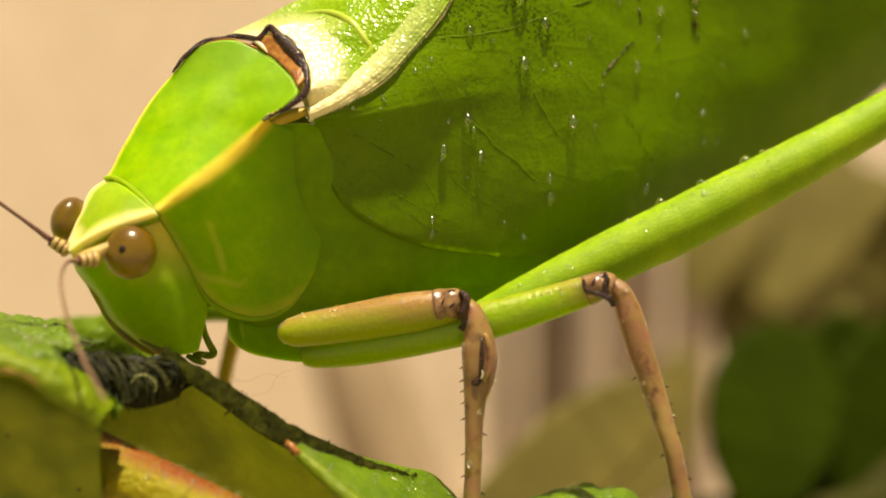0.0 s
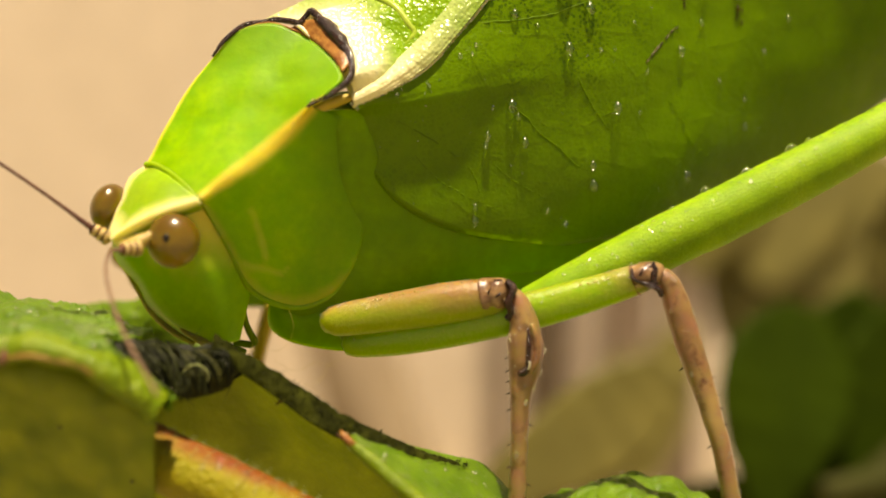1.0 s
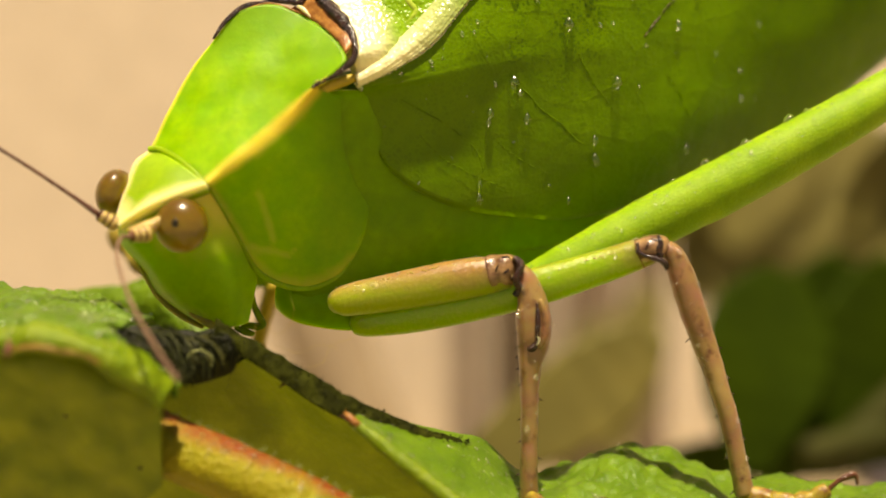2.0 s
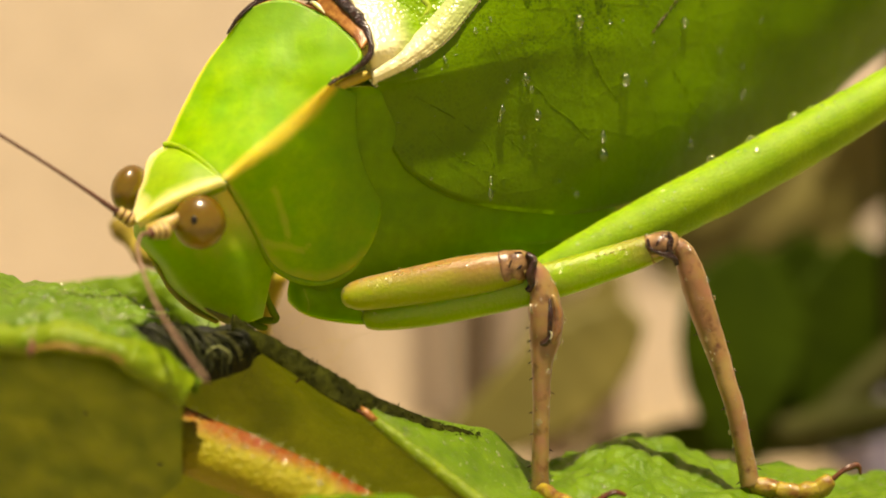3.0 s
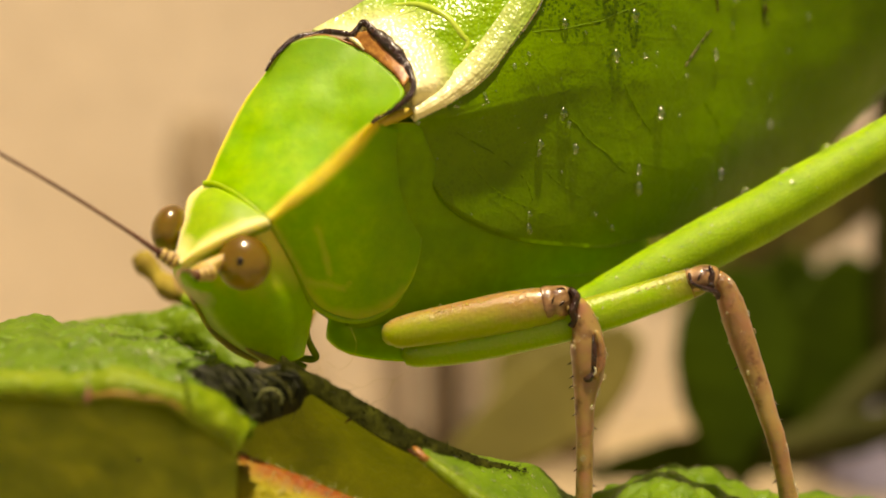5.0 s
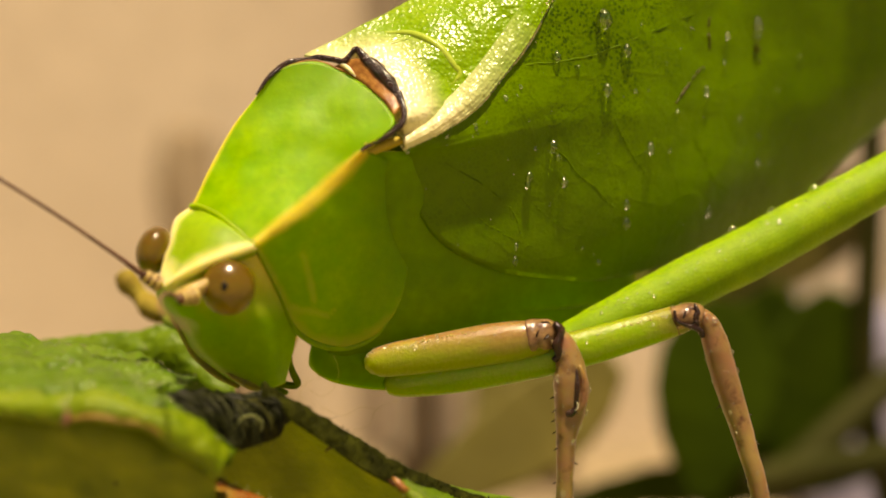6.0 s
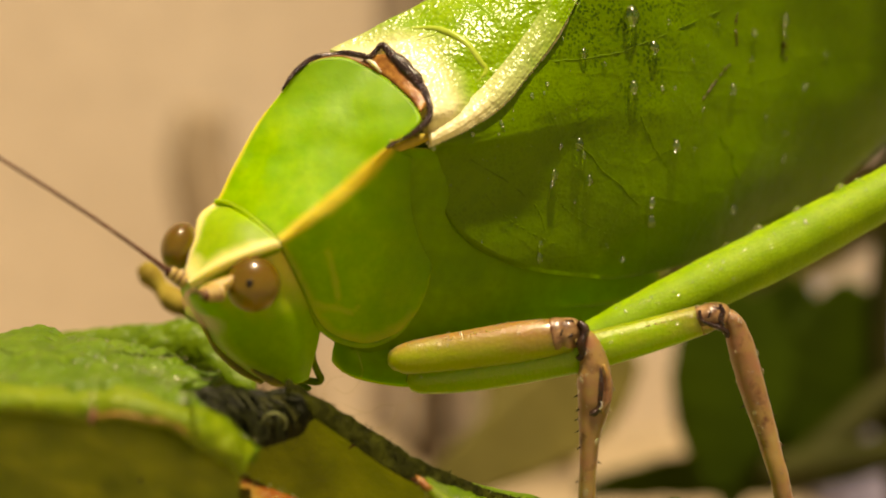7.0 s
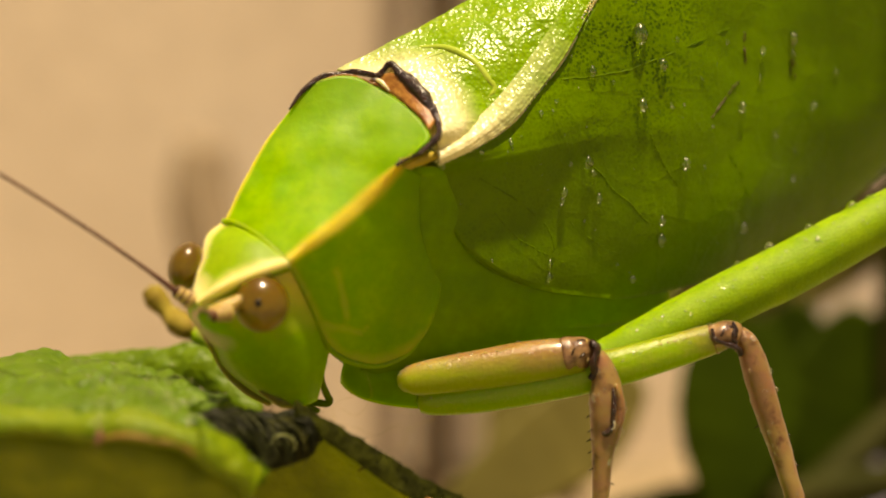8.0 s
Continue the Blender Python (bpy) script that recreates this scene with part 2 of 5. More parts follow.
def eye_material():
    """Olive-brown, redder above; golden below paints in an inner reflection; clear glossy skin."""
    m, t, b, out = nodes("eye_brown")
    at = coords(t)
    nor, geo = t.nodes.new("ShaderNodeSeparateXYZ"), t.nodes.new("ShaderNodeNewGeometry")
    t.links.new(geo.outputs["Normal"], nor.inputs[0])
    c = mixed(t, ramp(t, nor.outputs[2], 0.75, -0.75), (0.10, 0.052, 0.003), (0.25, 0.165, 0.006))
    c = mixed(t, ramp(t, noise_of(t, at, 0.9), 0.45, 0.90), c, (0.09, 0.045, 0.005))
    t.links.new(c, b.inputs["Base Color"])
    b.inputs["Roughness"].default_value = 0.3
    b.inputs["Specular IOR Level"].default_value = 0.2
    b.inputs["Coat Weight"].default_value, b.inputs["Coat Roughness"].default_value = 1.0, 0.10
    b.inputs["Subsurface Weight"].default_value, b.inputs["Subsurface Scale"].default_value = 0.1, 0.3 * MM
    bumped(t, b, cells_of(t, at, 0.045), 0.002)
    return m


PITS = np.subtract([(2.56, 3.4, 113.29)][0], (0, 2, 84)).tolist()


def wing_material():
    """Leaf-like wing: fine net of veins, pitted near the fold, translucent."""
    m, t, b, out = nodes("wing_green")
    at = coords(t)
    warp = add(t, "ShaderNodeTexNoise", Scale=900.0, Detail=2.0)
    t.links.new(at, warp.inputs["Vector"])
    wv = t.nodes.new("ShaderNodeVectorMath")
    wv.operation = "MULTIPLY_ADD"
    t.links.new(warp.outputs[1], wv.inputs[0])
    wv.inputs[1].default_value = (0.0004,) * 3
    t.links.new(at, wv.inputs[2])
    net, wide = cells_of(t, wv.outputs[0], 0.24), cells_of(t, wv.outputs[0], 2.6)
    big, fine = noise_of(t, at, 4.5), noise_of(t, at, 0.5, 4)
    c = mixed(t, ramp(t, big, 0.32, 0.68), (0.14, 0.28, 0.002), (0.22, 0.41, 0.003))
    c = mixed(t, ramp(t, fine, 0.35, 1.2), c, (0.24, 0.40, 0.006))
    # Net cells darkened in colour for crinkle relief that bump loses in shade.
    fold = t.nodes.new("ShaderNodeMath")
    fold.operation = "MULTIPLY"
    t.links.new(ramp(t, net, 0.02, 0.30), fold.inputs[0])
    t.links.new(ramp(t, noise_of(t, at, 1.1, 4), 0.34, 0.62), fold.inputs[1])
    c = mixed(t, fold.outputs[0], c, (0.14, 0.27, 0.002))
    thin = t.nodes.new("ShaderNodeMath")
    thin.operation = "MULTIPLY"
    t.links.new(ramp(t, wide, 0.05, 0.0), thin.inputs[0])
    thin.inputs[1].default_value = 0.12
    c = mixed(t, thin.outputs[0], c, (0.10, 0.15, 0.004))
    t.links.new(c, b.inputs["Base Color"])
    b.inputs["Roughness"].default_value = 0.30
    b.inputs["Specular IOR Level"].default_value = 0.3
    spot = t.nodes.new("ShaderNodeVectorMath")
    spot.operation = "DISTANCE"
    t.links.new(at, spot.inputs[0])
    spot.inputs[1].default_value = [v * MM for v in PITS]
    pit = ramp(t, cells_of(t, wv.outputs[0], 0.18, "F1"), 0.46, 0.32)
    for other in (ramp(t, spot.outputs["Value"], 0.0085, 0.0020), ramp(t, noise_of(t, at, 1.6), 0.34, 0.56)):
        k = t.nodes.new("ShaderNodeMath")
        k.operation = "MULTIPLY"
        t.links.new(pit, k.inputs[0])
        t.links.new(other, k.inputs[1])
        pit = k.outputs[0]
    c = mixed(t, pit, c, (0.03, 0.07, 0.001))
    t.links.new(c, b.inputs["Base Color"])
    n = bumped(t, b, ramp(t, net, 0.0, 0.25), 0.007)
    n = bumped(t, b, ramp(t, wide, 0.05, 0.0), 0.011, n)
    n = bumped(t, b, noise_of(t, at, 2.2, 3), 0.10, n)
    bumped(t, b, noise_of(t, at, 0.7, 6, 0.7), 0.055, n)
    through_light(t, b, out, mixed(t, big, (0.14, 0.30, 0.002), (0.23, 0.44, 0.003)), 0.45)
    return m


def field_material():
    """The wing's upper field: netted, wet, yellow-green, cream where the mesh's "mark" is high."""
    m, t, b, out = nodes("wing_field")
    at = coords(t)
    mark = t.nodes.new("ShaderNodeAttribute")
    mark.attribute_name = "mark"
    net, big, fine = cells_of(t, at, 0.17, "SMOOTH_F1"), noise_of(t, at, 1.6), noise_of(t, at, 0.4)
    c = mixed(t, ramp(t, big, 0.35, 0.65), (0.24, 0.46, 0.008), (0.34, 0.54, 0.02))
    c = mixed(t, ramp(t, net, 0.35, 0.75), c, (0.20, 0.38, 0.006))
    w = t.nodes.new("ShaderNodeMath")
    w.operation = "MULTIPLY_ADD"
    t.links.new(big, w.inputs[0])
    w.inputs[1].default_value = 0.4
    t.links.new(mark.outputs["Fac"], w.inputs[2])
    c = mixed(t, ramp(t, w.outputs[0], 0.30, 1.05), c, (0.95, 0.90, 0.52))
    t.links.new(c, b.inputs["Base Color"])
    b.inputs["Roughness"].default_value = 0.24
    n = bumped(t, b, net, 0.05)
    bumped(t, b, fine, 0.04, n)
    through_light(t, b, out, c, 0.3)
    return m


def stem_material():
    m, t, b, out = nodes("stem_red_green")
    at = coords(t)
    geo = t.nodes.new("ShaderNodeNewGeometry")
    sep = t.nodes.new("ShaderNodeSeparateXYZ")
    t.links.new(geo.outputs["Normal"], sep.inputs[0])
    big, fine = noise_of(t, at, 1.4), noise_of(t, at, 0.25, 4)
    a = t.nodes.new("ShaderNodeMath")
    a.operation = "MULTIPLY_ADD"
    t.links.new(big, a.inputs[0])
    a.inputs[1].default_value = 0.5
    t.links.new(sep.outputs[2], a.inputs[2])
    c = mixed(t, ramp(t, a.outputs[0], 0.80, 1.15), (0.25, 0.23, 0.005), (0.19, 0.034, 0.007))
    c = mixed(t, ramp(t, fine, 0.4, 1.3), c, (0.30, 0.20, 0.012))
    t.links.new(c, b.inputs["Base Color"])
    b.inputs["Roughness"].default_value = 0.45
    b.inputs["Specular IOR Level"].default_value = 0.25
    bumped(t, b, fine, 0.20)
    return m


def water_material(name, bend, rough, body):
    """Clear water: lets most light through, bends a share of it, and mirrors more at the rim; body: the least share mirrored."""
    m, t, b, out = nodes(name)
    clear, bent, gloss = t.nodes.new("ShaderNodeBsdfTransparent"), t.nodes.new("ShaderNodeBsdfRefraction"), t.nodes.new("ShaderNodeBsdfGlossy")
    bent.inputs["IOR"].default_value, bent.inputs["Roughness"].default_value = 1.33, 0.0
    gloss.inputs["Roughness"].default_value = rough
    gloss.inputs["Color"].default_value = (1.0, 0.97, 0.88, 1)
    law = add(t, "ShaderNodeFresnel", IOR=1.33)
    inner, outer, more = t.nodes.new("ShaderNodeMixShader"), t.nodes.new("ShaderNodeMixShader"), t.nodes.new("ShaderNodeMath")
    more.operation = "MULTIPLY_ADD"
    more.inputs[1].default_value, more.inputs[2].default_value = 0.6, body
    t.links.new(law.outputs[0], more.inputs[0])
    inner.inputs[0].default_value = bend
    t.links.new(more.outputs[0], outer.inputs[0])
    for a, k, c in ((clear, 1, inner), (bent, 2, inner), (gloss, 2, outer)):
        t.links.new(a.outputs[0], c.inputs[k])
    t.links.new(inner.outputs[0], outer.inputs[1])
    t.links.new(outer.outputs[0], out.inputs[0])
    return m


def plaster(name, a, b_, size):
    m, t, b, out = nodes(name)
    at = coords(t)
    c = mixed(t, ramp(t, noise_of(t, at, size, 5), 0.3, 0.7), a, b_)
    c = mixed(t, ramp(t, noise_of(t, at, size * 0.07, 4), 0.4, 1.3), c, tuple(v * 0.7 for v in b_))
    t.links.new(c, b.inputs["Base Color"])
    b.inputs["Roughness"].default_value = 0.85
    bumped(t, b, noise_of(t, at, 3.0, 5), 0.6)
    return m


M["tibia"], M["eye"], M["wing"], M["field"] = tibia_material(), eye_material(), wing_material(), field_material()
M["stem"], M["water"], M["dew"] = stem_material(), water_material("water", 0.22, 0.15, 0.07), water_material("fine_dew", 0.0, 0.17, 0.10)
M["wall"] = plaster("beige_plaster", (0.71, 0.60, 0.455), (0.63, 0.52, 0.385), 160)
M["soil"] = plaster("pale_soil", (0.32, 0.25, 0.15), (0.22, 0.17, 0.10), 90)
M["block"] = plaster("blue_grey_shade", (0.34, 0.33, 0.46), (0.28, 0.27, 0.40), 60)


# ---- mesh helpers ----
def crom(points, n):
    """n points on a smooth curve through the given ones (any number of coordinates)."""
    p = np.array(points, float)
    p = np.vstack([2 * p[0] - p[1], p, 2 * p[-1] - p[-2]])
    out = []
    for s in np.linspace(0, len(points) - 1, n):
        i = min(int(s), len(points) - 2)
        u = s - i
        a, b, c, d = p[i : i + 4]
        out.append(0.5 * (2 * b + (c - a) * u + (2 * a - 5 * b + 4 * c - d) * u**2 + (3 * b - a - 3 * c + d) * u**3))
    return np.array(out)


def loft(curves, nu, nv):
    """A grid (nv x nu) of points, smooth along the curves and across them."""
    along = [crom(c, nu) for c in curves]
    return np.array([crom([a[i] for a in along], nv) for i in range(nu)]).transpose(1, 0, 2)


def grid_mesh(grid, thick=0.0, ripple=None, marks=None):
    """A smooth sheet over a grid of points in mm, with real thickness. ripple(p, i, j): mm to push out along the normal."""
    g = np.array(grid, float)
    du, dv = np.gradient(g, axis=1), np.gradient(g, axis=0)
    nrm = np.cross(du, dv)
    nrm /= np.maximum(np.linalg.norm(nrm, axis=2, keepdims=True), 1e-9)
    if ripple:
        push = np.array([[ripple(g[i, j], i / (len(g) - 1), j / (len(g[0]) - 1)) for j in range(len(g[0]))] for i in range(len(g))])
        g = g + nrm * push[..., None]
    bm = bmesh.new()
    if marks is not None:
        bm.verts.layers.float.new("mark"), bm.verts.layers.float.new("rear")
    h, w = g.shape[:2]
    top = [[bm.verts.new(g[i, j] * MM) for j in range(w)] for i in range(h)]
    for i in range(h - 1):
        for j in range(w - 1):
            bm.faces.new((top[i][j], top[i][j + 1], top[i + 1][j + 1], top[i + 1][j]))
    if marks is not None:
        names = [bm.verts.layers.float["mark"], bm.verts.layers.float["rear"]]
        for layer, values in zip(names, marks):
            for i in range(h):
                for j in range(w):
                    top[i][j][layer] = float(values[i][j])
    if thick:
        low = [[bm.verts.new((g[i, j] - nrm[i, j] * thick) * MM) for j in range(w)] for i in range(h)]
        if marks is not None:
            for layer, values in zip(names, marks):
                for i in range(h):
                    for j in range(w):
                        low[i][j][layer] = float(values[i][j])
        for i in range(h - 1):
            for j in range(w - 1):
                bm.faces.new((low[i][j], low[i + 1][j], low[i + 1][j + 1], low[i][j + 1]))
        ring = [(0, j) for j in range(w)] + [(i, w - 1) for i in range(1, h)] + [(h - 1, j) for j in range(w - 2, -1, -1)] + [(i, 0) for i in range(h - 2, 0, -1)]
        for a, b in zip(ring, ring[1:] + ring[:1]):
            bm.faces.new((top[b[0]][b[1]], top[a[0]][a[1]], low[a[0]][a[1]], low[b[0]][b[1]]))
    return smooth(bm)


def smooth(bm):
    bmesh.ops.recalc_face_normals(bm, faces=bm.faces)
    for f in bm.faces:
        f.smooth = True
    return bm


def tube_into(bm, points, n, seg=12, side=(0, -1, 0), squash=1.0, wobble=0.0, seed=0.0):
    """A tapered tube through rows of x, y, z, radius in mm; squash: its depth along side as a share of its width."""
    pts = crom(points, n)
    c, rad = pts[:, :3], np.maximum(pts[:, 3], 0.004)
    tan = np.gradient(c, axis=0)
    tan /= np.linalg.norm(tan, axis=1, keepdims=True)
    rings = []
    for k in range(n):
        a = np.array(side, float) - tan[k] * np.dot(side, tan[k])
        a /= np.linalg.norm(a)
        b = np.cross(tan[k], a)
        ring = []
        for s in range(seg):
            w = 2 * math.pi * s / seg
            r = rad[k]
            if wobble:
                r *= 1 + wobble * noise.noise((c[k] * 1.7 + np.array([math.cos(w), math.sin(w), seed]) * 0.9))
            ring.append(bm.verts.new((c[k] + (a * math.cos(w) * squash + b * math.sin(w)) * r) * MM))
        rings.append(ring)
    for p, q in zip(rings, rings[1:]):
        for s in range(seg):
            bm.faces.new((p[s], p[(s + 1) % seg], q[(s + 1) % seg], q[s]))
    for ring, k, sign in ((rings[0], 0, -1), (rings[-1], n - 1, 1)):
        tip = bm.verts.new((c[k] + tan[k] * sign * rad[k] * 0.45) * MM)
        for s in range(seg):
            bm.faces.new((ring[s], ring[(s + 1) % seg], tip))
    return bm


def tube(points, n=24, seg=14, **how):
    return smooth(tube_into(bmesh.new(), points, n, seg, **how))


def ball_into(bm, centre, radii, turn=None, seg=16, rings=10):
    m = Matrix.Translation(Vector(centre) * MM) @ (turn or Matrix.Identity(4)) @ Matrix.Diagonal((*[r * MM for r in radii], 1))
    bmesh.ops.create_uvsphere(bm, u_segments=seg, v_segments=rings, radius=1, matrix=m)
    return bm


def ball(centre, radii, turn=None, seg=32, rings=20):
    return smooth(ball_into(bmesh.new(), centre, radii, turn, seg, rings))


def part(name, bm, material, parent, label="", pivot=None):
    """Links a bmesh, made in the place's own coordinates, as one mesh object under its parent (or at top level)."""
    base = Vector((0, 0, 0))
    up = parent
    while up is not None:
        base += up.location
        up = up.parent
    at = Vector(pivot) * MM - base if pivot is not None else Vector((0, 0, 0))
    bmesh.ops.translate(bm, verts=bm.verts, vec=-(base + at))
    me = bpy.data.meshes.new(name)
    bm.to_mesh(me)
    bm.free()
    me.materials.append(M[material] if isinstance(material, str) else material)
    ob = new(name, me)
    ob.parent, ob.location = parent, at
    return tagged(ob, label) if label else ob


def thing(name, base, label, category, **tags):
    ob = new(name)
    ob.location = Vector(base) * MM
    return tagged(ob, label, category, **tags)


# ---- ground, wall and far shapes ----
bm = bmesh.new()
bmesh.ops.create_grid(bm, x_segments=60, y_segments=60, size=30)
for v in bm.verts:
    v.co.z = 0.004 * noise.noise(v.co * 0.7)
tagged(part("ground", smooth(bm), "soil", None), "dry pale bare soil", "ground", kind="structure")
bm = bmesh.new()
bmesh.ops.create_cube(bm, size=1, matrix=Matrix.LocRotScale((0.1, 0.56, 0.7), None, (3.4, 0.12, 1.44)))
bmesh.ops.bevel(bm, geom=bm.edges[:], offset=0.012, segments=2, affect="EDGES")
tagged(part("wall_north", bm, "wall", None), "sunlit beige plastered garden wall", "wall", kind="structure")


def far_leaf(points, half, droop=0.0, tilt=(0.0, -1.0, 0.25)):
    """A broad pointed leaf along a midline, rows of x, y, z; half: its half width in mm."""
    mid = crom(points, 22)
    tan = np.gradient(mid, axis=0)
    tan /= np.linalg.norm(tan, axis=1, keepdims=True)
    face = np.array(tilt) / np.linalg.norm(tilt)
    rows = []
    for k, (p, d) in enumerate(zip(mid, tan)):
        s = k / 21
        w = half * (math.sin(math.pi * min(s * 0.94 + 0.06, 1.0)) ** 0.75 if s < 0.999 else 0.02)
        a = np.cross(d, face)
        a /= np.linalg.norm(a)
        rows.append([p + a * w * u + face * (-droop * abs(u) ** 1.5 * w * 0.4) for u in np.linspace(-1, 1, 13)])
    return grid_mesh(rows, 0.3, lambda p, i, j: 0.35 * math.sin(i * 40) * abs(j - 0.5))


bush = thing("background_plant", (40, 75, 0), "out-of-focus dark green leafy plant, half shade put into its colour", "plant")
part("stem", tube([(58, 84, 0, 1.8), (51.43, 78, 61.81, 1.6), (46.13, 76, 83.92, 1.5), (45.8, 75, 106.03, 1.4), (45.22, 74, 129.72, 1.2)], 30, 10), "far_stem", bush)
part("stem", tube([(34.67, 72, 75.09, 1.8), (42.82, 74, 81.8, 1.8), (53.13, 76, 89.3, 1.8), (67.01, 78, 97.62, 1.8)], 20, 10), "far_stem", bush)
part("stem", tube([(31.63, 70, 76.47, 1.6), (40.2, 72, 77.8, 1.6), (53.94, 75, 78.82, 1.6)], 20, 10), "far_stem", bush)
DROOP = (0.05, -1.0, -0.45)
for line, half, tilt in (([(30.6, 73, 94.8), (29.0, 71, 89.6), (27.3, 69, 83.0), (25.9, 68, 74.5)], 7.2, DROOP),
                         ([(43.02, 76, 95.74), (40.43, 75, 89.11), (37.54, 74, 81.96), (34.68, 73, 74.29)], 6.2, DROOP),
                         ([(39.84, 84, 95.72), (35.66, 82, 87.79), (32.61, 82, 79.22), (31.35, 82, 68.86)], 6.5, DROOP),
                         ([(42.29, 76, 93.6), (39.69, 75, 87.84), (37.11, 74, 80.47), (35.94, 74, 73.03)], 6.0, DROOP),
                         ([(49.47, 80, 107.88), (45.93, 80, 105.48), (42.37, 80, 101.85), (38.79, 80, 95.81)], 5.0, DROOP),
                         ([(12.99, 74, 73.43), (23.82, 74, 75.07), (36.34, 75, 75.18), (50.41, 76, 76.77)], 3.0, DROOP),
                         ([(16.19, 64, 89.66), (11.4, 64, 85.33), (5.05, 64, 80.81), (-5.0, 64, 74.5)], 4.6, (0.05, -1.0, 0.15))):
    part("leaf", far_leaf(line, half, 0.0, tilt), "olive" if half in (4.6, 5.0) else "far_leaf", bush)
shrub = thing("far_shrub", (150, 260, 0), "blurred olive-brown shrub before the wall", "shrub")
part("stem", tube([(150, 262, 0, 4), (148, 262, 60, 3.5), (140, 262, 110, 3), (132, 262, 150, 2)], 14, 10), "cane", shrub)
for line, half in (([(59.64, 260, 134.55), (55.02, 258, 122.9), (49.06, 256, 109.99), (44.68, 255, 94.41)], 12.0),
                   ([(78.41, 262, 137.57), (75.06, 260, 124.44), (68.95, 258, 108.65), (62.9, 256, 91.66)], 16.0),
                   ([(92.97, 264, 129.06), (88.1, 262, 114.53), (83.31, 260, 103.04), (75.79, 258, 88.86)], 16.0),
                   ([(31.48, 258, 75.33), (28.2, 257, 63.82), (24.93, 256, 52.35), (18.71, 255, 38.09)], 10.0),
                   ([(43.39, 258, 83.78), (38.57, 257, 69.37), (35.23, 256, 54.94), (30.37, 255, 37.67)], 8.0),
                   ([(105.43, 268, 125.02), (99.03, 266, 108.94), (92.69, 264, 91.62), (86.42, 262, 74.54)], 16.0),
                   ([(79.0, 262, 116.0), (74.0, 261, 103.0), (68.0, 260, 90.0), (61.0, 259, 74.0)], 15.0),
                   ([(68.61, 270, 117.89), (63.82, 268, 104.56), (59.08, 266, 91.4), (54.4, 264, 76.97)], 11.0)):
    part("leaf", far_leaf(line, half), "olive", shrub)
# Canes stand in for the brown upright bands on the wall.
for x, y, z, r in [(10.67, 420, 45.77, 7.5), (62.15, 410, 121.91, 7.0), (41.7, 405, 117.44, 9.0)]:
    ob = part("band_cane", tube([(x, y, -5, r), (x + 2, y, 150, r * 1.03), (x - 2, y, 300, r * 0.97), (x + 1, y, 620, r)], 24, 14, wobble=0.05), "dark_cane" if r == 7.5 else "cane", None, pivot=(x, y, 0))
    tagged(ob, "brown upright cane standing in for a dark band on the wall", "cane", group="garden canes")
# Leaning stake added to draw the soft shadow on the wall.
for x, y, z, r in [(-83.63, 450, 138.53, 13.0)]:
    ob = part("shadow_stake", tube([(x + 38, y, -5, r * 1.5), (x + 19, y, 55, r * 1.4), (x + 7, y, z - 50, r * 1.15), (x, y, z - 20, r), (x + 1, y, z, r * 0.8)], 24, 14, wobble=0.06), "stake", None, pivot=(x, y, 0))
    tagged(ob, "short grey-brown leaning stake standing in for a soft shadow on the wall", "stake")
# Block added for a skylit shaded patch; its blue-grey holds the shade.
(left, near, _), (_, _, top) = [(142.93, 340, 24.33), (154.65, 340, 70.31)]
bm = bmesh.new()
bmesh.ops.create_cube(bm, size=1, matrix=Matrix.LocRotScale(((left + 180) * MM, (near + 50) * MM, top / 2 * MM - 0.002), None, (0.36, 0.10, top * MM + 0.004)))
bmesh.ops.bevel(bm, geom=bm.edges[:], offset=0.006, segments=3, affect="EDGES")
tagged(part("shade_block", bm, "block", None), "blue-grey block standing in for a shaded patch behind the plant", "block")

# ---- the katydid ----
katydid = thing("katydid", (0, 2, 84), "large leaf-green katydid, dewy, standing on a leaf and feeding", "insect")

# pronotum: flat top, side lobe, yellow keel and dark hind rim
COLLAR = [(-15.15, 0.35, 103.72), (-14.66, 0.05, 103.67), (-14.03, -0.35, 103.41), (-13.51, -0.8, 103.09), (-13, -1.15, 102.72), (-12.58, -1.4, 102.35), (-12.23, -1.6, 102.03)]
DISC_A = [(-14.39, 0.7, 105.44), (-13.62, 0.55, 105.49), (-12.87, 0.2, 105.32), (-12.22, -0.1, 104.95), (-11.66, -0.5, 104.42), (-11.16, -0.9, 103.85), (-10.78, -1.2, 103.31)]
DISC_B = [(-13.5, 1.15, 107.19), (-12.54, 1.2, 107.58), (-11.54, 1.0, 107.5), (-10.67, 0.65, 107.07), (-9.99, 0.3, 106.37), (-9.49, -0.2, 105.51), (-9.14, -0.6, 104.73)]
DISC_C = [(-12.48, 1.5, 108.6), (-11.5, 1.8, 109.78), (-10.05, 2.0, 110.2), (-8.6, 1.85, 109.7), (-7.2, 0.95, 108.65), (-6.46, 0.0, 107.6), (-6.75, -0.35, 107.0), (-7.85, -0.55, 106.14)]
LOBE_EDGE = [(-12.2, -1.4, 101.86), (-11.39, -0.2, 100.04), (-10.57, 1, 98.13), (-8.88, 1.9, 97.35), (-7.2, 2.2, 97.89), (-6.05, 2.35, 99.56), (-5.6, 2.4, 102.34), (-5.8, 2.2, 105.34)]
MID_LOBE = [(-12.18, -1.35, 101.93), (-11.25, -0.45, 101.18), (-10.18, 0.4, 100.38), (-9.07, 1, 100.11), (-8.04, 1.25, 100.85), (-7.21, 1.35, 102.09), (-6.6, 1.45, 103.83), (-6.22, 1.4, 105.69)]
N = 60
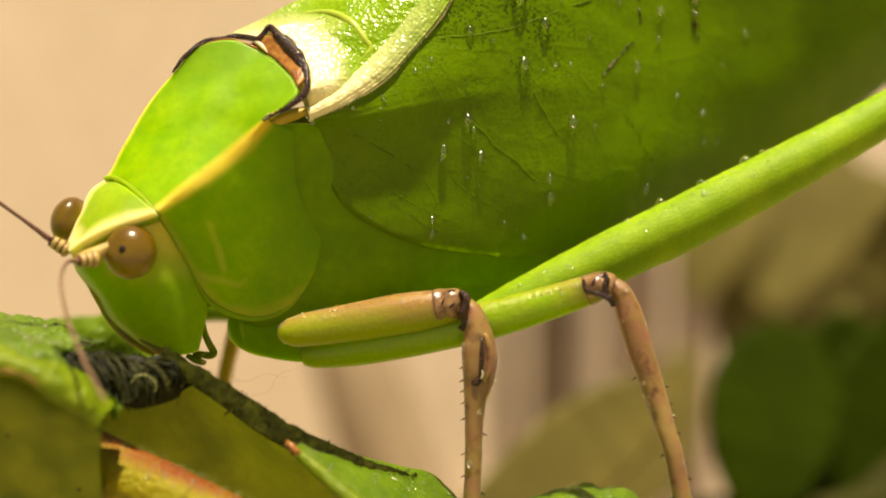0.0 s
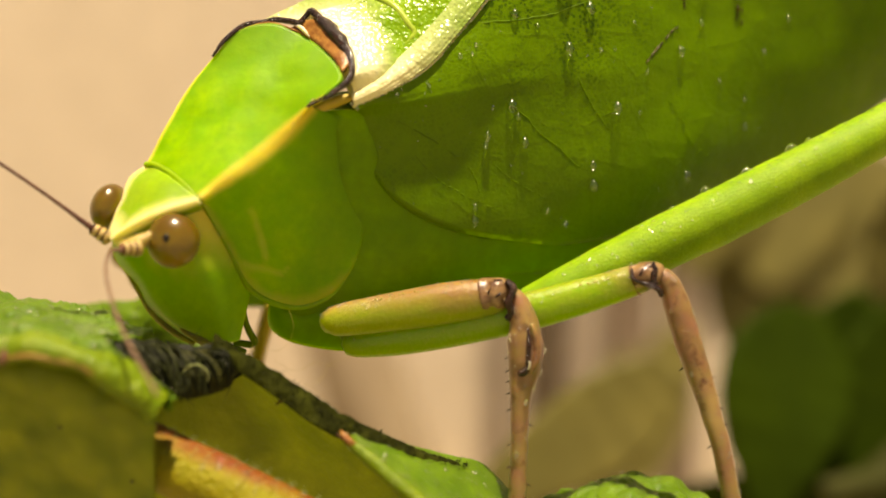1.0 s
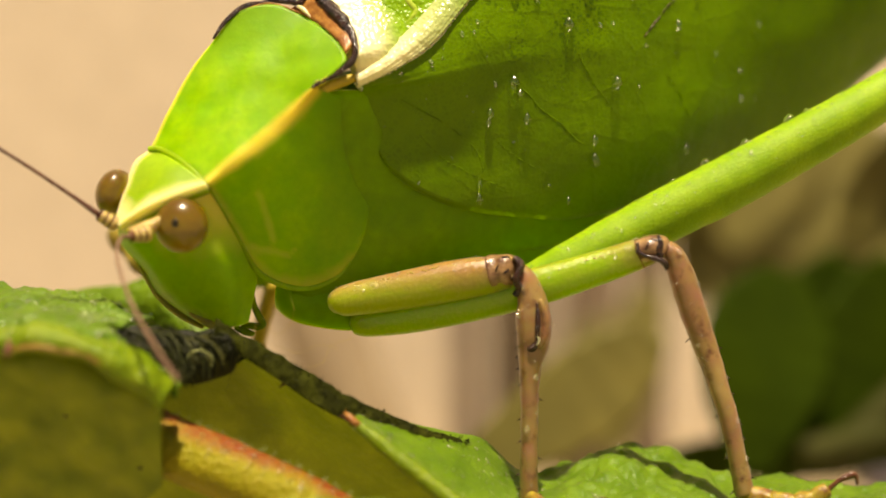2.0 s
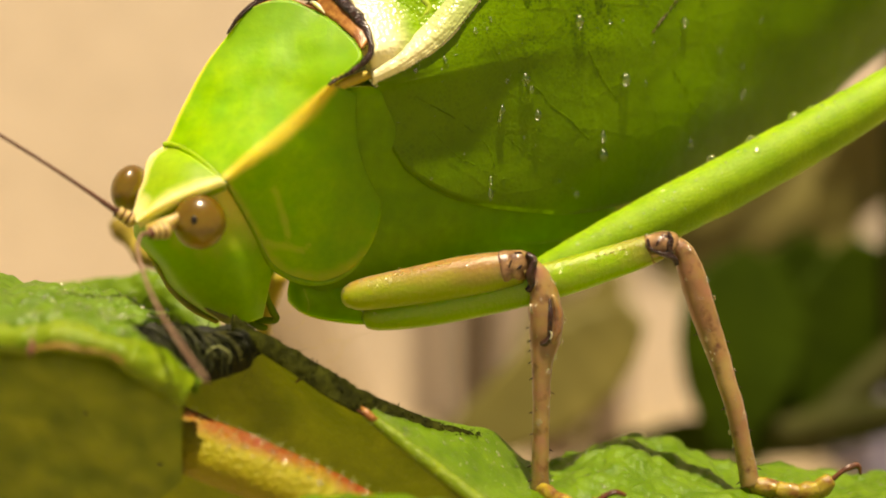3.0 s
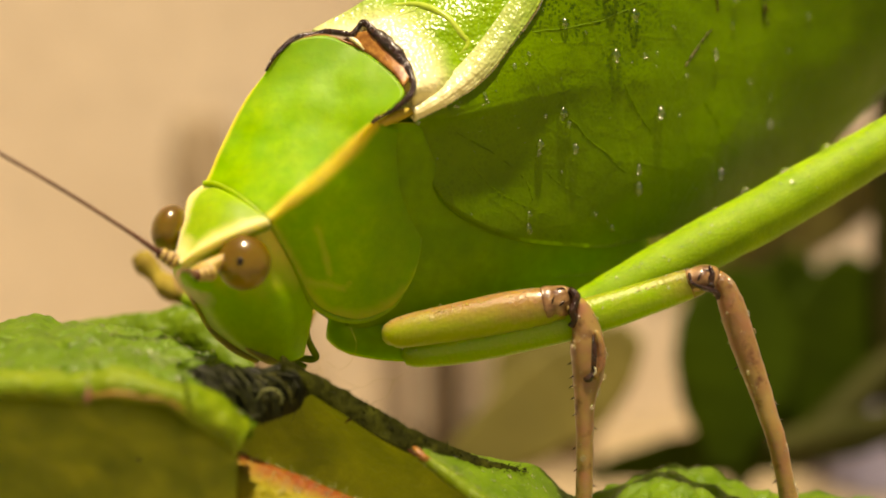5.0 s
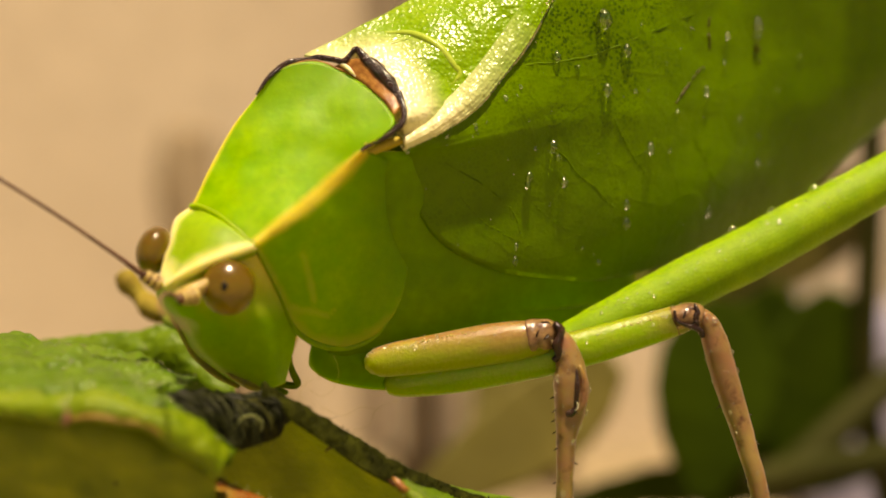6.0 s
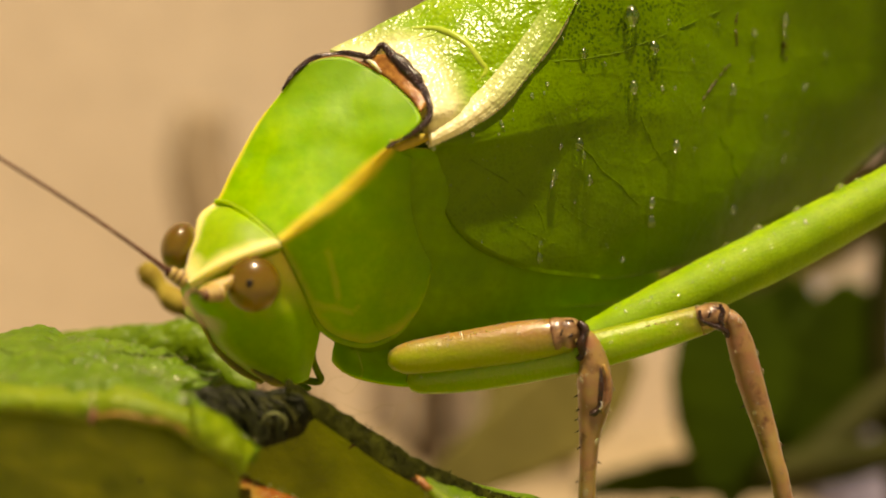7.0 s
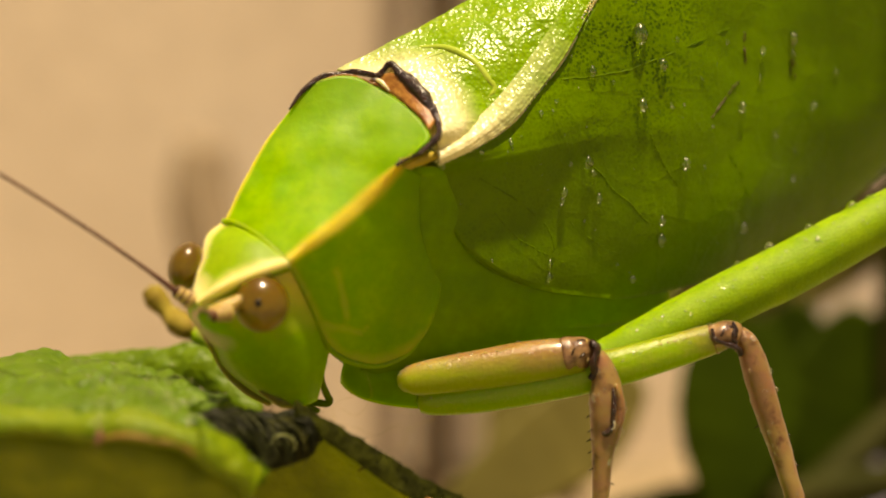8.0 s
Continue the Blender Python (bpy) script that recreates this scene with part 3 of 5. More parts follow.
disc = loft([COLLAR, DISC_A, DISC_B, DISC_C], 40, N)
mid_lobe, low_lobe = crom(MID_LOBE, N), crom(LOBE_EDGE, N)
sheet = np.array([np.vstack([disc[k], crom([disc[k, -1], mid_lobe[k], low_lobe[k]], 34)[1:]]) for k in range(N)])
for _ in range(6):
    soft = sheet.copy()
    soft[:, 36:43] = 0.25 * sheet[:, 35:42] + 0.5 * sheet[:, 36:43] + 0.25 * sheet[:, 37:44]
    sheet = soft
mark, rear = np.zeros(sheet.shape[:2]), np.zeros(sheet.shape[:2])
for k in range(N):
    s = k / (N - 1)
    near = np.linalg.norm(sheet[k] - sheet[k, 39], axis=1)
    far = np.linalg.norm(sheet[k] - sheet[k, 0], axis=1)
    edge = np.linalg.norm(sheet[k] - sheet[k, -1], axis=1)
    mark[k] = np.maximum(np.exp(-((near / (0.25 + 0.20 * s)) ** 2)), 0.8 * np.exp(-((far / 0.16) ** 2)))
    # The lobe rim's translucent glow is put into the mark; paler strokes follow.
    mark[k] = np.maximum(mark[k], 0.36 * np.exp(-((edge / 0.55) ** 2)) * max(0.0, min(1.0, (0.80 - s) / 0.2)))
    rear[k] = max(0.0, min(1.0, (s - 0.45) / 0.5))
    for (ax, az), (bx, bz), wide in (((-10.3, 101.6), (-10.0, 100.4), 0.3), ((-10.0, 100.4), (-9.9, 99.6), 0.3), ((-10.9, 99.3), (-9.3, 98.9), 0.3), ((-9.3, 98.9), (-9.0, 99.1), 0.25)):
        px, pz = sheet[k, :, 0], sheet[k, :, 2]
        u = np.clip(((px - ax) * (bx - ax) + (pz - az) * (bz - az)) / ((bx - ax) ** 2 + (bz - az) ** 2), 0, 1)
        off = np.hypot(px - ax - u * (bx - ax), pz - az - u * (bz - az))
        mark[k, 44:] = np.maximum(mark[k, 44:], 0.30 * np.exp(-((off / (0.7 * wide)) ** 2))[44:])
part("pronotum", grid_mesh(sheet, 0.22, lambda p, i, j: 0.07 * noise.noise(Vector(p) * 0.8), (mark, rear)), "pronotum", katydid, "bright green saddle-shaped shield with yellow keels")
part("collar", tube([(p[0] - 0.04, p[1] + 0.05, p[2] - 0.05, 0.13) for p in COLLAR], 40, 12), "vertex", katydid)
part("neck", tube([(-14.38, 0.6, 103, 0.5), (-12.57, -0.6, 101.65, 0.4), (-11.72, 0.5, 100, 0.48), (-11.15, 1.6, 98.6, 0.4), (-10.9, 2.1, 98.0, 0.3)], 30, 14), "side", katydid, "soft green neck skin")
part("lobe_margin", tube([(x, y + 0.02, z, r) for (x, y, z), r in zip(LOBE_EDGE[:6], (0.03, 0.07, 0.12, 0.13, 0.1, 0.03))], 60, 14, squash=0.6), "lobe", katydid, "pale rolled rim of the shield")
RIM = [(-12.5, 1.45, 108.62, 0.06), (-12.1, 1.6, 109.25, 0.11), (-11.58, 1.85, 109.82, 0.17), (-11.04, 2.05, 110.15, 0.17), (-10.3, 2.2, 110.3, 0.16), (-9.8, 2.2, 110.4, 0.19), (-9.16, 2.1, 110.32, 0.2), (-8.7, 2.05, 110.22, 0.18), (-8.42, 2.05, 110.5, 0.15), (-8.15, 2.0, 110.76, 0.18), (-7.78, 1.85, 110.42, 0.25), (-7.44, 1.7, 110.08, 0.36), (-7.0, 1.42, 109.64, 0.4), (-6.58, 1.07, 109.12, 0.36), (-6.23, 0.7, 108.55, 0.22), (-6.0, 0.2, 107.85, 0.19), (-6.1, 0.0, 107.42, 0.19), (-6.4, -0.1, 107.05, 0.18), (-6.87, -0.25, 106.72, 0.15), (-7.4, -0.4, 106.4, 0.12), (-7.85, -0.55, 106.1, 0.07)]
part("hind_rim", tube([(*p[:3], p[3] * 0.8) for p in RIM], 140, 10, wobble=0.4), "rim", katydid, "glossy blackish-brown beaded rim")
part("rim_lining", tube([(p[0], p[1] + 0.05, p[2] + 0.04, 0.05) for p in DISC_C[1:4]], 40, 10), "membrane", katydid)
# Cream fold paints in the white glint beside the rim.
part("glint_fold", tube([(-8.85, 2.05, 110.1, 0.05), (-8.6, 1.88, 109.98, 0.10), (-8.4, 1.74, 109.8, 0.09), (-8.15, 1.6, 109.5, 0.03)], 20, 12), "cream", katydid, "whitish fold by the rim, painting in a wet glint")
part("rim_membrane", grid_mesh(loft([[(-9.15, 2.2, 110.0), (-8.0, 1.55, 109.3), (-7.3, 0.95, 108.75), (-6.8, 0.5, 108.25), (-6.45, 0.05, 107.7)], [(-8.5, 2.0, 110.3), (-7.8, 1.75, 110.3), (-7.05, 1.35, 109.6), (-6.55, 0.95, 109.05), (-6.15, 0.35, 108.1)]], 24, 6), 0.12), "membrane", katydid, "orange-brown skin inside the rim")
part("shoulder_skin", tube([(-8.44, -0.05, 105.63, 0.1), (-7.67, 0.15, 106.03, 0.22), (-6.94, 0.35, 106.37, 0.26), (-6.28, 0.5, 106.58, 0.2), (-5.76, 0.7, 106.73, 0.08)], 30, 14, wobble=0.15), "tan", katydid, "yellowish skin behind the keel")

# head
HEAD = [(-13.73, 2.0, 102.3, 1.6), (-13.85, 1.9, 101.4, 2.0), (-13.4, 1.9, 100.03, 2.2), (-12.9, 1.95, 98.78, 2.1), (-12.45, 1.95, 97.53, 1.6), (-12.1, 1.9, 96.6, 1.1), (-11.9, 1.85, 96.0, 0.6)]
part("head_capsule", tube(HEAD, 60, 44, squash=0.80, wobble=0.03), "head", katydid, "smooth green downturned head")
FACE = [[(-12.0, -1.1, 101.9), (-13.2, -1.6, 101.45), (-14.5, -1.75, 100.8), (-15.7, -1.5, 100.5), (-16.5, -0.2, 100.6)],
        [(-11.5, -0.35, 100.55), (-12.7, -1.15, 100.35), (-14.2, -1.25, 100.0), (-15.7, -0.85, 99.75), (-16.62, 0.6, 99.54)],
        [(-10.9, 0.55, 99.1), (-12.2, -0.7, 99.0), (-13.7, -0.85, 98.75), (-15.0, -0.45, 98.5), (-15.72, 0.9, 98.32)],
        [(-10.7, 1.15, 97.95), (-11.8, -0.15, 97.8), (-13.1, -0.35, 97.6), (-14.5, 0.0, 97.45), (-15.31, 1.1, 97.37)],
        [(-10.92, 1.3, 96.82), (-11.7, 0.3, 96.75), (-12.7, 0.15, 96.6), (-13.6, 0.4, 96.5), (-14.29, 1.3, 96.42)],
        [(-11.15, 1.4, 95.87), (-11.6, 0.8, 95.75), (-12.2, 0.7, 95.7), (-12.8, 0.9, 95.7), (-13.14, 1.4, 95.75)]]
g = loft(FACE, 60, 60)
# Cheek brightness behind the eye is put into colour as pale yellow.
pale = np.array([[0.9 * math.exp(-((i / 18) ** 2)) * min(1, max(0, (42 - j) / 14)) + 0.2 * math.exp(-(((j - 59) / 6) ** 2)) for j in range(60)] for i in range(60)])
part("face", grid_mesh(g, 0.3, lambda p, i, j: 0.03 * noise.noise(Vector(p) * 0.9), (pale, np.zeros((60, 60)))), "face", katydid, "smooth green cheek and face")
CROWN = [[(-15.17, 0.55, 103.7), (-15.86, 0.2, 103.11), (-15.99, -0.5, 102.23), (-16.22, -1.6, 100.57)], [(-13.68, -1, 103.04), (-14.51, -1.25, 102.54), (-15.16, -1.5, 101.72), (-16.08, -1.75, 100.49)],
         [(-12.3, -1.6, 102.03), (-13.61, -1.95, 101.58), (-14.73, -2.1, 101.07), (-15.93, -1.95, 100.34)], [(-12.24, -1.2, 101.62), (-13.45, -1.6, 101.11), (-14.54, -1.75, 100.64), (-15.88, -1.7, 100.02)]]
g = loft(CROWN, 34, 37)
mark, rear = np.zeros(g.shape[:2]), np.zeros(g.shape[:2])
for a in range(37):
    for b in range(34):
        s = b / 33
        mark[a, b] = max(math.exp(-(((a - 25) / (3.0 + 5.5 * s)) ** 2)), math.exp(-((a / (1.5 + 3 * s)) ** 2)), 1.2 * (s - 0.72) / 0.28)
part("crown", grid_mesh(g, 0.4, lambda p, i, j: 0.10 * math.exp(-(((i - 0.68) / 0.08) ** 2)), (mark, rear)), "vertex", katydid, "pale green crown with cream edges between the eyes")
EYE_A, EYE_B = [(-13.32, -1.75, 100.28)][0], [(-16.62, -0.2, 101.76)][0]
near_eye = part("eye", ball(EYE_A, (1.13, 0.95, 1.17), None, 48, 32), "eye", katydid, "glossy olive-brown bulging eye")
part("eye", ball(EYE_B, (0.78, 1.0, 1.05), pose(0, 0, 0, 0, 18, 0), 48, 32), "eye", katydid, "glossy olive-brown bulging eye")
PUPIL = [(-13.36, -2.68, 100.38)][0]
part("pupil_spot", ball((PUPIL[0], PUPIL[1] - 0.01, PUPIL[2]), (0.15, 0.05, 0.17), None, 16, 10), "speck", near_eye, "tiny dark spot on the eye")
part("brow", tube([(-14.03, -2.2, 100.53, 0.22), (-14.68, -2.4, 100.14, 0.34), (-15.3, -2.5, 99.89, 0.3)], 16, 12), "socket", katydid, "cream antenna socket")
part("face_ridge", tube([(-16.2, 0.85, 98.95, 0.05), (-15.6, 1.0, 98.0, 0.14), (-15.1, 1.15, 97.2, 0.2), (-14.2, 1.3, 96.35, 0.22), (-13.2, 1.4, 95.75, 0.16)], 26, 16), "jaw", katydid, "brownish edge of the face")
part("jaw", tube([(-13.9, 0.65, 96.75, 0.05), (-13.3, 0.55, 96.3, 0.2), (-12.6, 0.7, 95.9, 0.24), (-12.01, 0.9, 95.65, 0.12)], 20, 16, wobble=0.3), "jaw", katydid, "olive-brown jaw")
part("palp", tube([(-11.0, 1.5, 97.1, 0.12), (-10.97, 1.8, 96.6, 0.14), (-10.82, 2.0, 96.15, 0.16), (-10.66, 2.15, 95.78, 0.17), (-10.82, 2.2, 95.64, 0.17), (-11.2, 2.3, 95.66, 0.17), (-11.65, 2.4, 95.72, 0.16)], 30, 10), "palp", katydid, "small bent dark green feeler by the mouth")
part("palp", tube([(-11.95, 2.3, 95.62, 0.12), (-11.6, 2.4, 95.42, 0.16), (-11.28, 2.5, 95.3, 0.15), (-11.12, 2.5, 95.32, 0.08)], 16, 10), "palp", katydid, "small bent dark green feeler by the mouth")


def antenna(base, way, joints, lash, pivot, label, material):
    """Ringed base joints and a long thin lash, on its own pivot."""
    root = part("antenna", tube(lash, 60, 8), material, katydid, label, pivot=pivot)
    b, d = np.array(base), np.array(way) / np.linalg.norm(way)
    for k in range(joints):
        p = b + d * 0.27 * k
        r = 0.34 - 0.03 * k
        bm = tube_into(bmesh.new(), [(*p, r * 0.85), (*(p + d * 0.08), r), (*(p + d * 0.2), r), (*(p + d * 0.28), r * 0.8)], 8, 14)
        ob = part("ring", smooth(bm), "socket", katydid)
        bm = tube_into(bmesh.new(), [(*(p + d * 0.25), r * 0.9), (*(p + d * 0.33), r * 0.9)], 3, 14)
        part("dark_ring", smooth(bm), "claw", katydid)
    return root


FAR_BASE, FAR_END = [(-16.14, -1.5, 100.33), (-16.93, -1.8, 100.85)]
far_lash = [(-16.88, -1.8, 100.83, 0.13), (-18.18, -2, 101.81, 0.085), (-20.36, -2.4, 103.35, 0.075), (-23.55, -3, 105.41, 0.07), (-29.7, -4, 109.16, 0.06), (-37.54, -5, 112.89, 0.04)]
antenna(FAR_BASE, np.subtract(FAR_END, FAR_BASE), 3, far_lash, FAR_END, "long thin dark brown feeler", "antenna")
NEAR_BASE, NEAR_END = [(-14.51, -2.5, 99.94), (-15.07, -3.1, 99.88)]
near_lash = [(-15.02, -3.1, 99.88, 0.12), (-15.33, -3.8, 99.77, 0.085), (-15.24, -4.6, 98.97, 0.08), (-14.35, -6, 97.36, 0.08), (-13.13, -7.5, 95.94, 0.08), (-11.8, -9, 94.59, 0.07)]
near_antenna = antenna(NEAR_BASE, np.subtract(NEAR_END, NEAR_BASE), 3, near_lash, NEAR_END, "long thin pale brown feeler bent down", "pale_antenna")

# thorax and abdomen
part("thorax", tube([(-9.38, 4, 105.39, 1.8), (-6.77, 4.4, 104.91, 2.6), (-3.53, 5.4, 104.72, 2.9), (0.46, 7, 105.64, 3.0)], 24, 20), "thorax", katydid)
part("thorax_side", grid_mesh(loft([[(-8.1, 0.9, 105.97), (-6.63, 1.05, 106.19), (-5.35, 1.7, 106.05), (-3.75, 2.8, 105.42), (0.1, 4.5, 104.48), (4.92, 6.9, 103.48)], [(-8.05, 1.9, 101.57), (-6.28, 2.3, 101.83), (-4.73, 2.8, 101.83), (-2.6, 3.5, 100.8), (1.11, 5.4, 99.81), (5.73, 7.8, 100.18)],
     [(-9.27, 2.6, 97.48), (-7.24, 2.8, 97.67), (-5.18, 3.3, 98.72), (-2.52, 4.1, 98.81), (1.18, 5.8, 98.97), (6.12, 8.2, 99.4)], [(-9.78, 3.4, 96.1), (-7.2, 3.6, 95.83), (-5.13, 3.9, 96.64), (-2.42, 4.9, 97.55), (1.27, 6.3, 98.12), (6.56, 8.8, 98.51)]], 40, 30), 0.3, lambda p, i, j: 0.10 * noise.noise(Vector(p) * 0.5)), "side", katydid, "smooth green flank between shield and wing")
part("breast_plate", grid_mesh(loft([[(-10.3, 3.2, 98.43), (-9.03, 3.4, 98.17), (-6.71, 3.6, 98.17), (-5.15, 3.8, 97.9)], [(-10.08, 2.9, 97.5), (-8.95, 3, 96.87), (-6.97, 3.1, 96.72), (-5.14, 3.6, 96.67)], [(-9.85, 3.4, 96.75), (-9.12, 3.4, 95.98), (-6.95, 3.4, 95.45), (-5.12, 3.8, 95.66)]], 24, 14), 0.5, lambda p, i, j: 0.12 * noise.noise(Vector(p) * 1.0)), "side", katydid, "green leg root plate")
part("body", tube([(-10.6, 4.4, 100.2, 1.7), (-8.7, 5, 98.9, 2.3), (-5.85, 6.2, 99.29, 2.8), (-2.19, 7.4, 99.66, 2.7), (0.77, 8.6, 99.9, 2.5), (5.47, 10.8, 102.2, 2.4), (10.73, 14.5, 106.6, 2.2), (20.54, 19.5, 113.2, 2.0), (33.19, 24, 118.5, 1.6), (42.43, 26, 116.99, 0.8)], 60, 26), "abdomen", katydid, "olive-green underbody below the wing")

# wing
FOLD = [(-6, 0.7, 106.28), (-4.36, 1.1, 107.02), (-2.75, 1.7, 108.19), (-1.43, 2.3, 109.73), (-0.24, 2.8, 111.34), (0.68, 3.2, 113.06), (1.81, 3.7, 114.88), (4.83, 5, 117.88), (11.74, 7.4, 121.32), (30.19, 10.5, 125.11), (57.06, 23, 124.35), (77.73, 28, 119.55)]
UPPER = [(-5.97, 0.7, 106.23), (-3.9, 1.2, 106.84), (-1.96, 1.9, 107.66), (0.03, 2.6, 108.64), (1.81, 3.3, 109.77), (3.35, 3.9, 111.04), (5.06, 4.5, 112.21), (8.23, 6.3, 113.92), (14.71, 9.0, 116.37), (33, 14.6, 119.87), (57.16, 23, 119.67), (77.75, 28, 118.77)]
VEIN = [(-5.94, 0.9, 106.2), (-3.84, 1.3, 106.55), (-1.82, 2, 106.97), (0.34, 2.9, 107.47), (2.3, 3.7, 107.88), (4.01, 4.3, 108.16), (5.91, 5, 108.46), (9.74, 7.4, 109.07), (16.71, 11.2, 109.9), (34.22, 17.5, 117.6), (57.27, 23, 114.62), (77.77, 28, 118)]
LOWER = [(-5.91, 1.1, 106.16), (-4.23, 1.6, 105.74), (-2.65, 2.3, 105.16), (-0.74, 3.2, 104.44), (1.34, 3.9, 104.09), (3.31, 4.5, 103.99), (5.37, 5.3, 104.02), (9.62, 7.7, 104.66), (16.61, 12.4, 106.7), (35.44, 20, 116.6), (57.26, 23, 115.34), (77.79, 28, 117.22)]
MARGIN = [(-5.89, 1.4, 106.08), (-5.57, 1.9, 104.1), (-4.53, 2.2, 102.48), (-2.93, 2.9, 101.39), (-1.01, 3.7, 100.75), (1.25, 4.7, 100.46), (3.91, 5.9, 100.37), (9.01, 8.4, 101.54), (15.18, 12.8, 104.04), (33.53, 20.3, 115.6), (55.4, 23, 114.22), (77.81, 28, 116.44)]
WING = loft([FOLD, UPPER, VEIN, LOWER, MARGIN], 150, 60)
wing = part("wing", grid_mesh(WING, 0.10, lambda p, i, j: 0.12 * noise.noise(Vector(p) * 0.35) + 0.02 * noise.noise(Vector(p) * 1.6) - 0.06 * math.exp(-(((i - 0.5) / 0.05) ** 2)) * min(1, 8 * j)), "wing", katydid, "leaf-like dark green veined wing, beaded with dew")
# Unseen far wing, added to keep sun off the near wing's back.
far = np.array(FOLD[5:])
part("far_wing", grid_mesh(loft([far + (0, 0.3, 0.1), far + (0, 2.5, 1.0), far + (0, 5.5, 0.0), far + (0, 8.0, -4.0), far + (0, 9.0, -9.0)], 80, 30), 0.1), "wing", katydid, "unseen folded wing of the other side, blocking light from behind")
HIDE = np.array([(v.co + katydid.location)[:] for v in wing.data.vertices]) / MM
HIDE = HIDE[: len(HIDE) // 2]


def on_wing(x, z):
    """The wing's outer face (its y, mm) at x, z."""
    return HIDE[np.argmin((HIDE[:, 0] - x) ** 2 + (HIDE[:, 2] - z) ** 2)][1] - 0.10


part("wing_margin", tube([(*p, 0.05) for p in MARGIN[1:9]], 60, 8), "wing", wing)
RIDGE = [(-6, 0.65, 106.25, 0.08), (-4.36, 1.05, 107.02, 0.09), (-2.75, 1.65, 108.18, 0.09), (-1.44, 2.25, 109.72, 0.09), (-0.24, 2.75, 111.33, 0.08), (0.67, 3.15, 113.05, 0.08), (1.8, 3.6, 114.86, 0.08), (4.81, 4.9, 117.85, 0.08)]
part("wing_fold", tube(RIDGE, 140, 8, wobble=0.5), "cream", katydid, "pale beaded fold along the wing")
BAND = [(-6.05, 0.7, 106.77), (-4.78, 1.25, 107.77), (-3.37, 1.85, 109.19), (-2.06, 2.55, 110.86), (-0.84, 3.2, 112.62), (0.25, 3.7, 114.33)]
BAND_LOW = [(-5.96, 0.5, 106.27), (-4.37, 0.9, 107.05), (-2.77, 1.5, 108.22), (-1.46, 2.1, 109.75), (-0.27, 2.6, 111.36), (0.83, 3.2, 113.35)]
BAND_MID = [(-6.02, 0.4, 106.53), (-4.56, 0.8, 107.39), (-3.08, 1.4, 108.65), (-1.77, 2.1, 110.25), (-0.57, 2.7, 111.96), (0.53, 3.25, 113.79)]
RIM_LINE = crom([p[:3] for p in RIM[5:17]], 60)


def cream_near(g, along):
    """How cream each point of a sheet is: strong by the dark rim, less along the fold, fading with x by along."""
    to_rim = np.linalg.norm(g[:, :, None, :] - RIM_LINE[None, None], axis=3).min(axis=2)
    fade = np.clip(1 - (g[..., 0] + 6.0) / along, 0, 1)
    return np.clip(1.1 * np.exp(-((to_rim / 1.2) ** 2)) + 0.45 * fade * np.exp(-((to_rim / 2.6) ** 2)), 0, 1)


g = loft([BAND, BAND_MID, BAND_LOW], 110, 24)
part("fold_band", grid_mesh(g, 0.15, lambda p, i, j: 0.03 * noise.noise(Vector(p) * 2.5) + 0.02 * math.sin(i * 19) ** 2, (np.clip(cream_near(g, 6.5) + 0.85 * np.clip(1 - (g[..., 0] + 6.0) / 7.0, 0, 1), 0, 1), np.zeros(g.shape[:2]))), "field", katydid, "pale ridged band beside the fold, cream at its base")
SIL = [(-10.51, 3.6, 110.57), (-9.19, 3.9, 111.34), (-7.77, 4.3, 112.15), (-5.26, 5, 113.68), (-2.53, 6, 115.53), (0.61, 7.2, 118.06), (4.85, 9, 121.44)]
FIELD = [(-8.09, 2.3, 109.87), (-6.58, 2.3, 109.89), (-4.98, 2.6, 110.72), (-3.29, 3.2, 112.11), (-1.12, 4.2, 114.14), (1.45, 5.5, 116.58), (5.04, 7.2, 119.81)]
FOLD_S = [(-5.99, 0.9, 106.39), (-4.35, 1.3, 107.18), (-2.73, 1.9, 108.36), (-1.41, 2.5, 109.9), (0.71, 3.4, 113.3), (1.83, 3.8, 115.01), (4.85, 5.1, 118.01)]
g = loft([SIL, FIELD, FOLD_S], 130, 90)
wing_field = part("wing_field", grid_mesh(g, 0.12, lambda p, i, j: 0.12 * noise.noise(Vector(p) * 0.6) - 0.10 * abs(noise.noise(Vector(p) * 2.1)) * (1 if p[0] > -3.6 else 0.4), (cream_near(g, 5.0), np.zeros(g.shape[:2]))), "field", katydid, "wet netted yellow-green upper field of the wing")
FIELD_SKIN = g.reshape(-1, 3)
for line, k in (([(-6.87, 3.5, 111.73, 0.08), (-5.61, 3, 111.68, 0.13), (-4.48, 2.5, 111.07, 0.15), (-3.73, 2, 110.16, 0.14), (-3.48, 1.9, 109.7, 0.12), (-3.93, 1.8, 109.18, 0.06)], 1.4),
                ([(-3.48, 1.9, 109.62, 0.10), (-2.9, 2.2, 110.4, 0.09), (-2.0, 2.8, 111.6, 0.08), (-0.8, 3.6, 113.2, 0.05)], 1.2)):
    path = crom(line, 24)
    for p in path:
        p[1] = FIELD_SKIN[np.argmin((FIELD_SKIN[:, 0] - p[0]) ** 2 + (FIELD_SKIN[:, 2] - p[2]) ** 2)][1] - 0.02
        p[3] *= k
    part("field_vein", tube(path, 40, 12), "ridge", wing_field)
front = crom([(p[0] + 0.05, p[1] + 0.12, p[2]) for p in RIM[7:17]] + [(-5.98, 0.5, 106.9), (-5.96, 0.75, 106.45)], 40)
rows = []
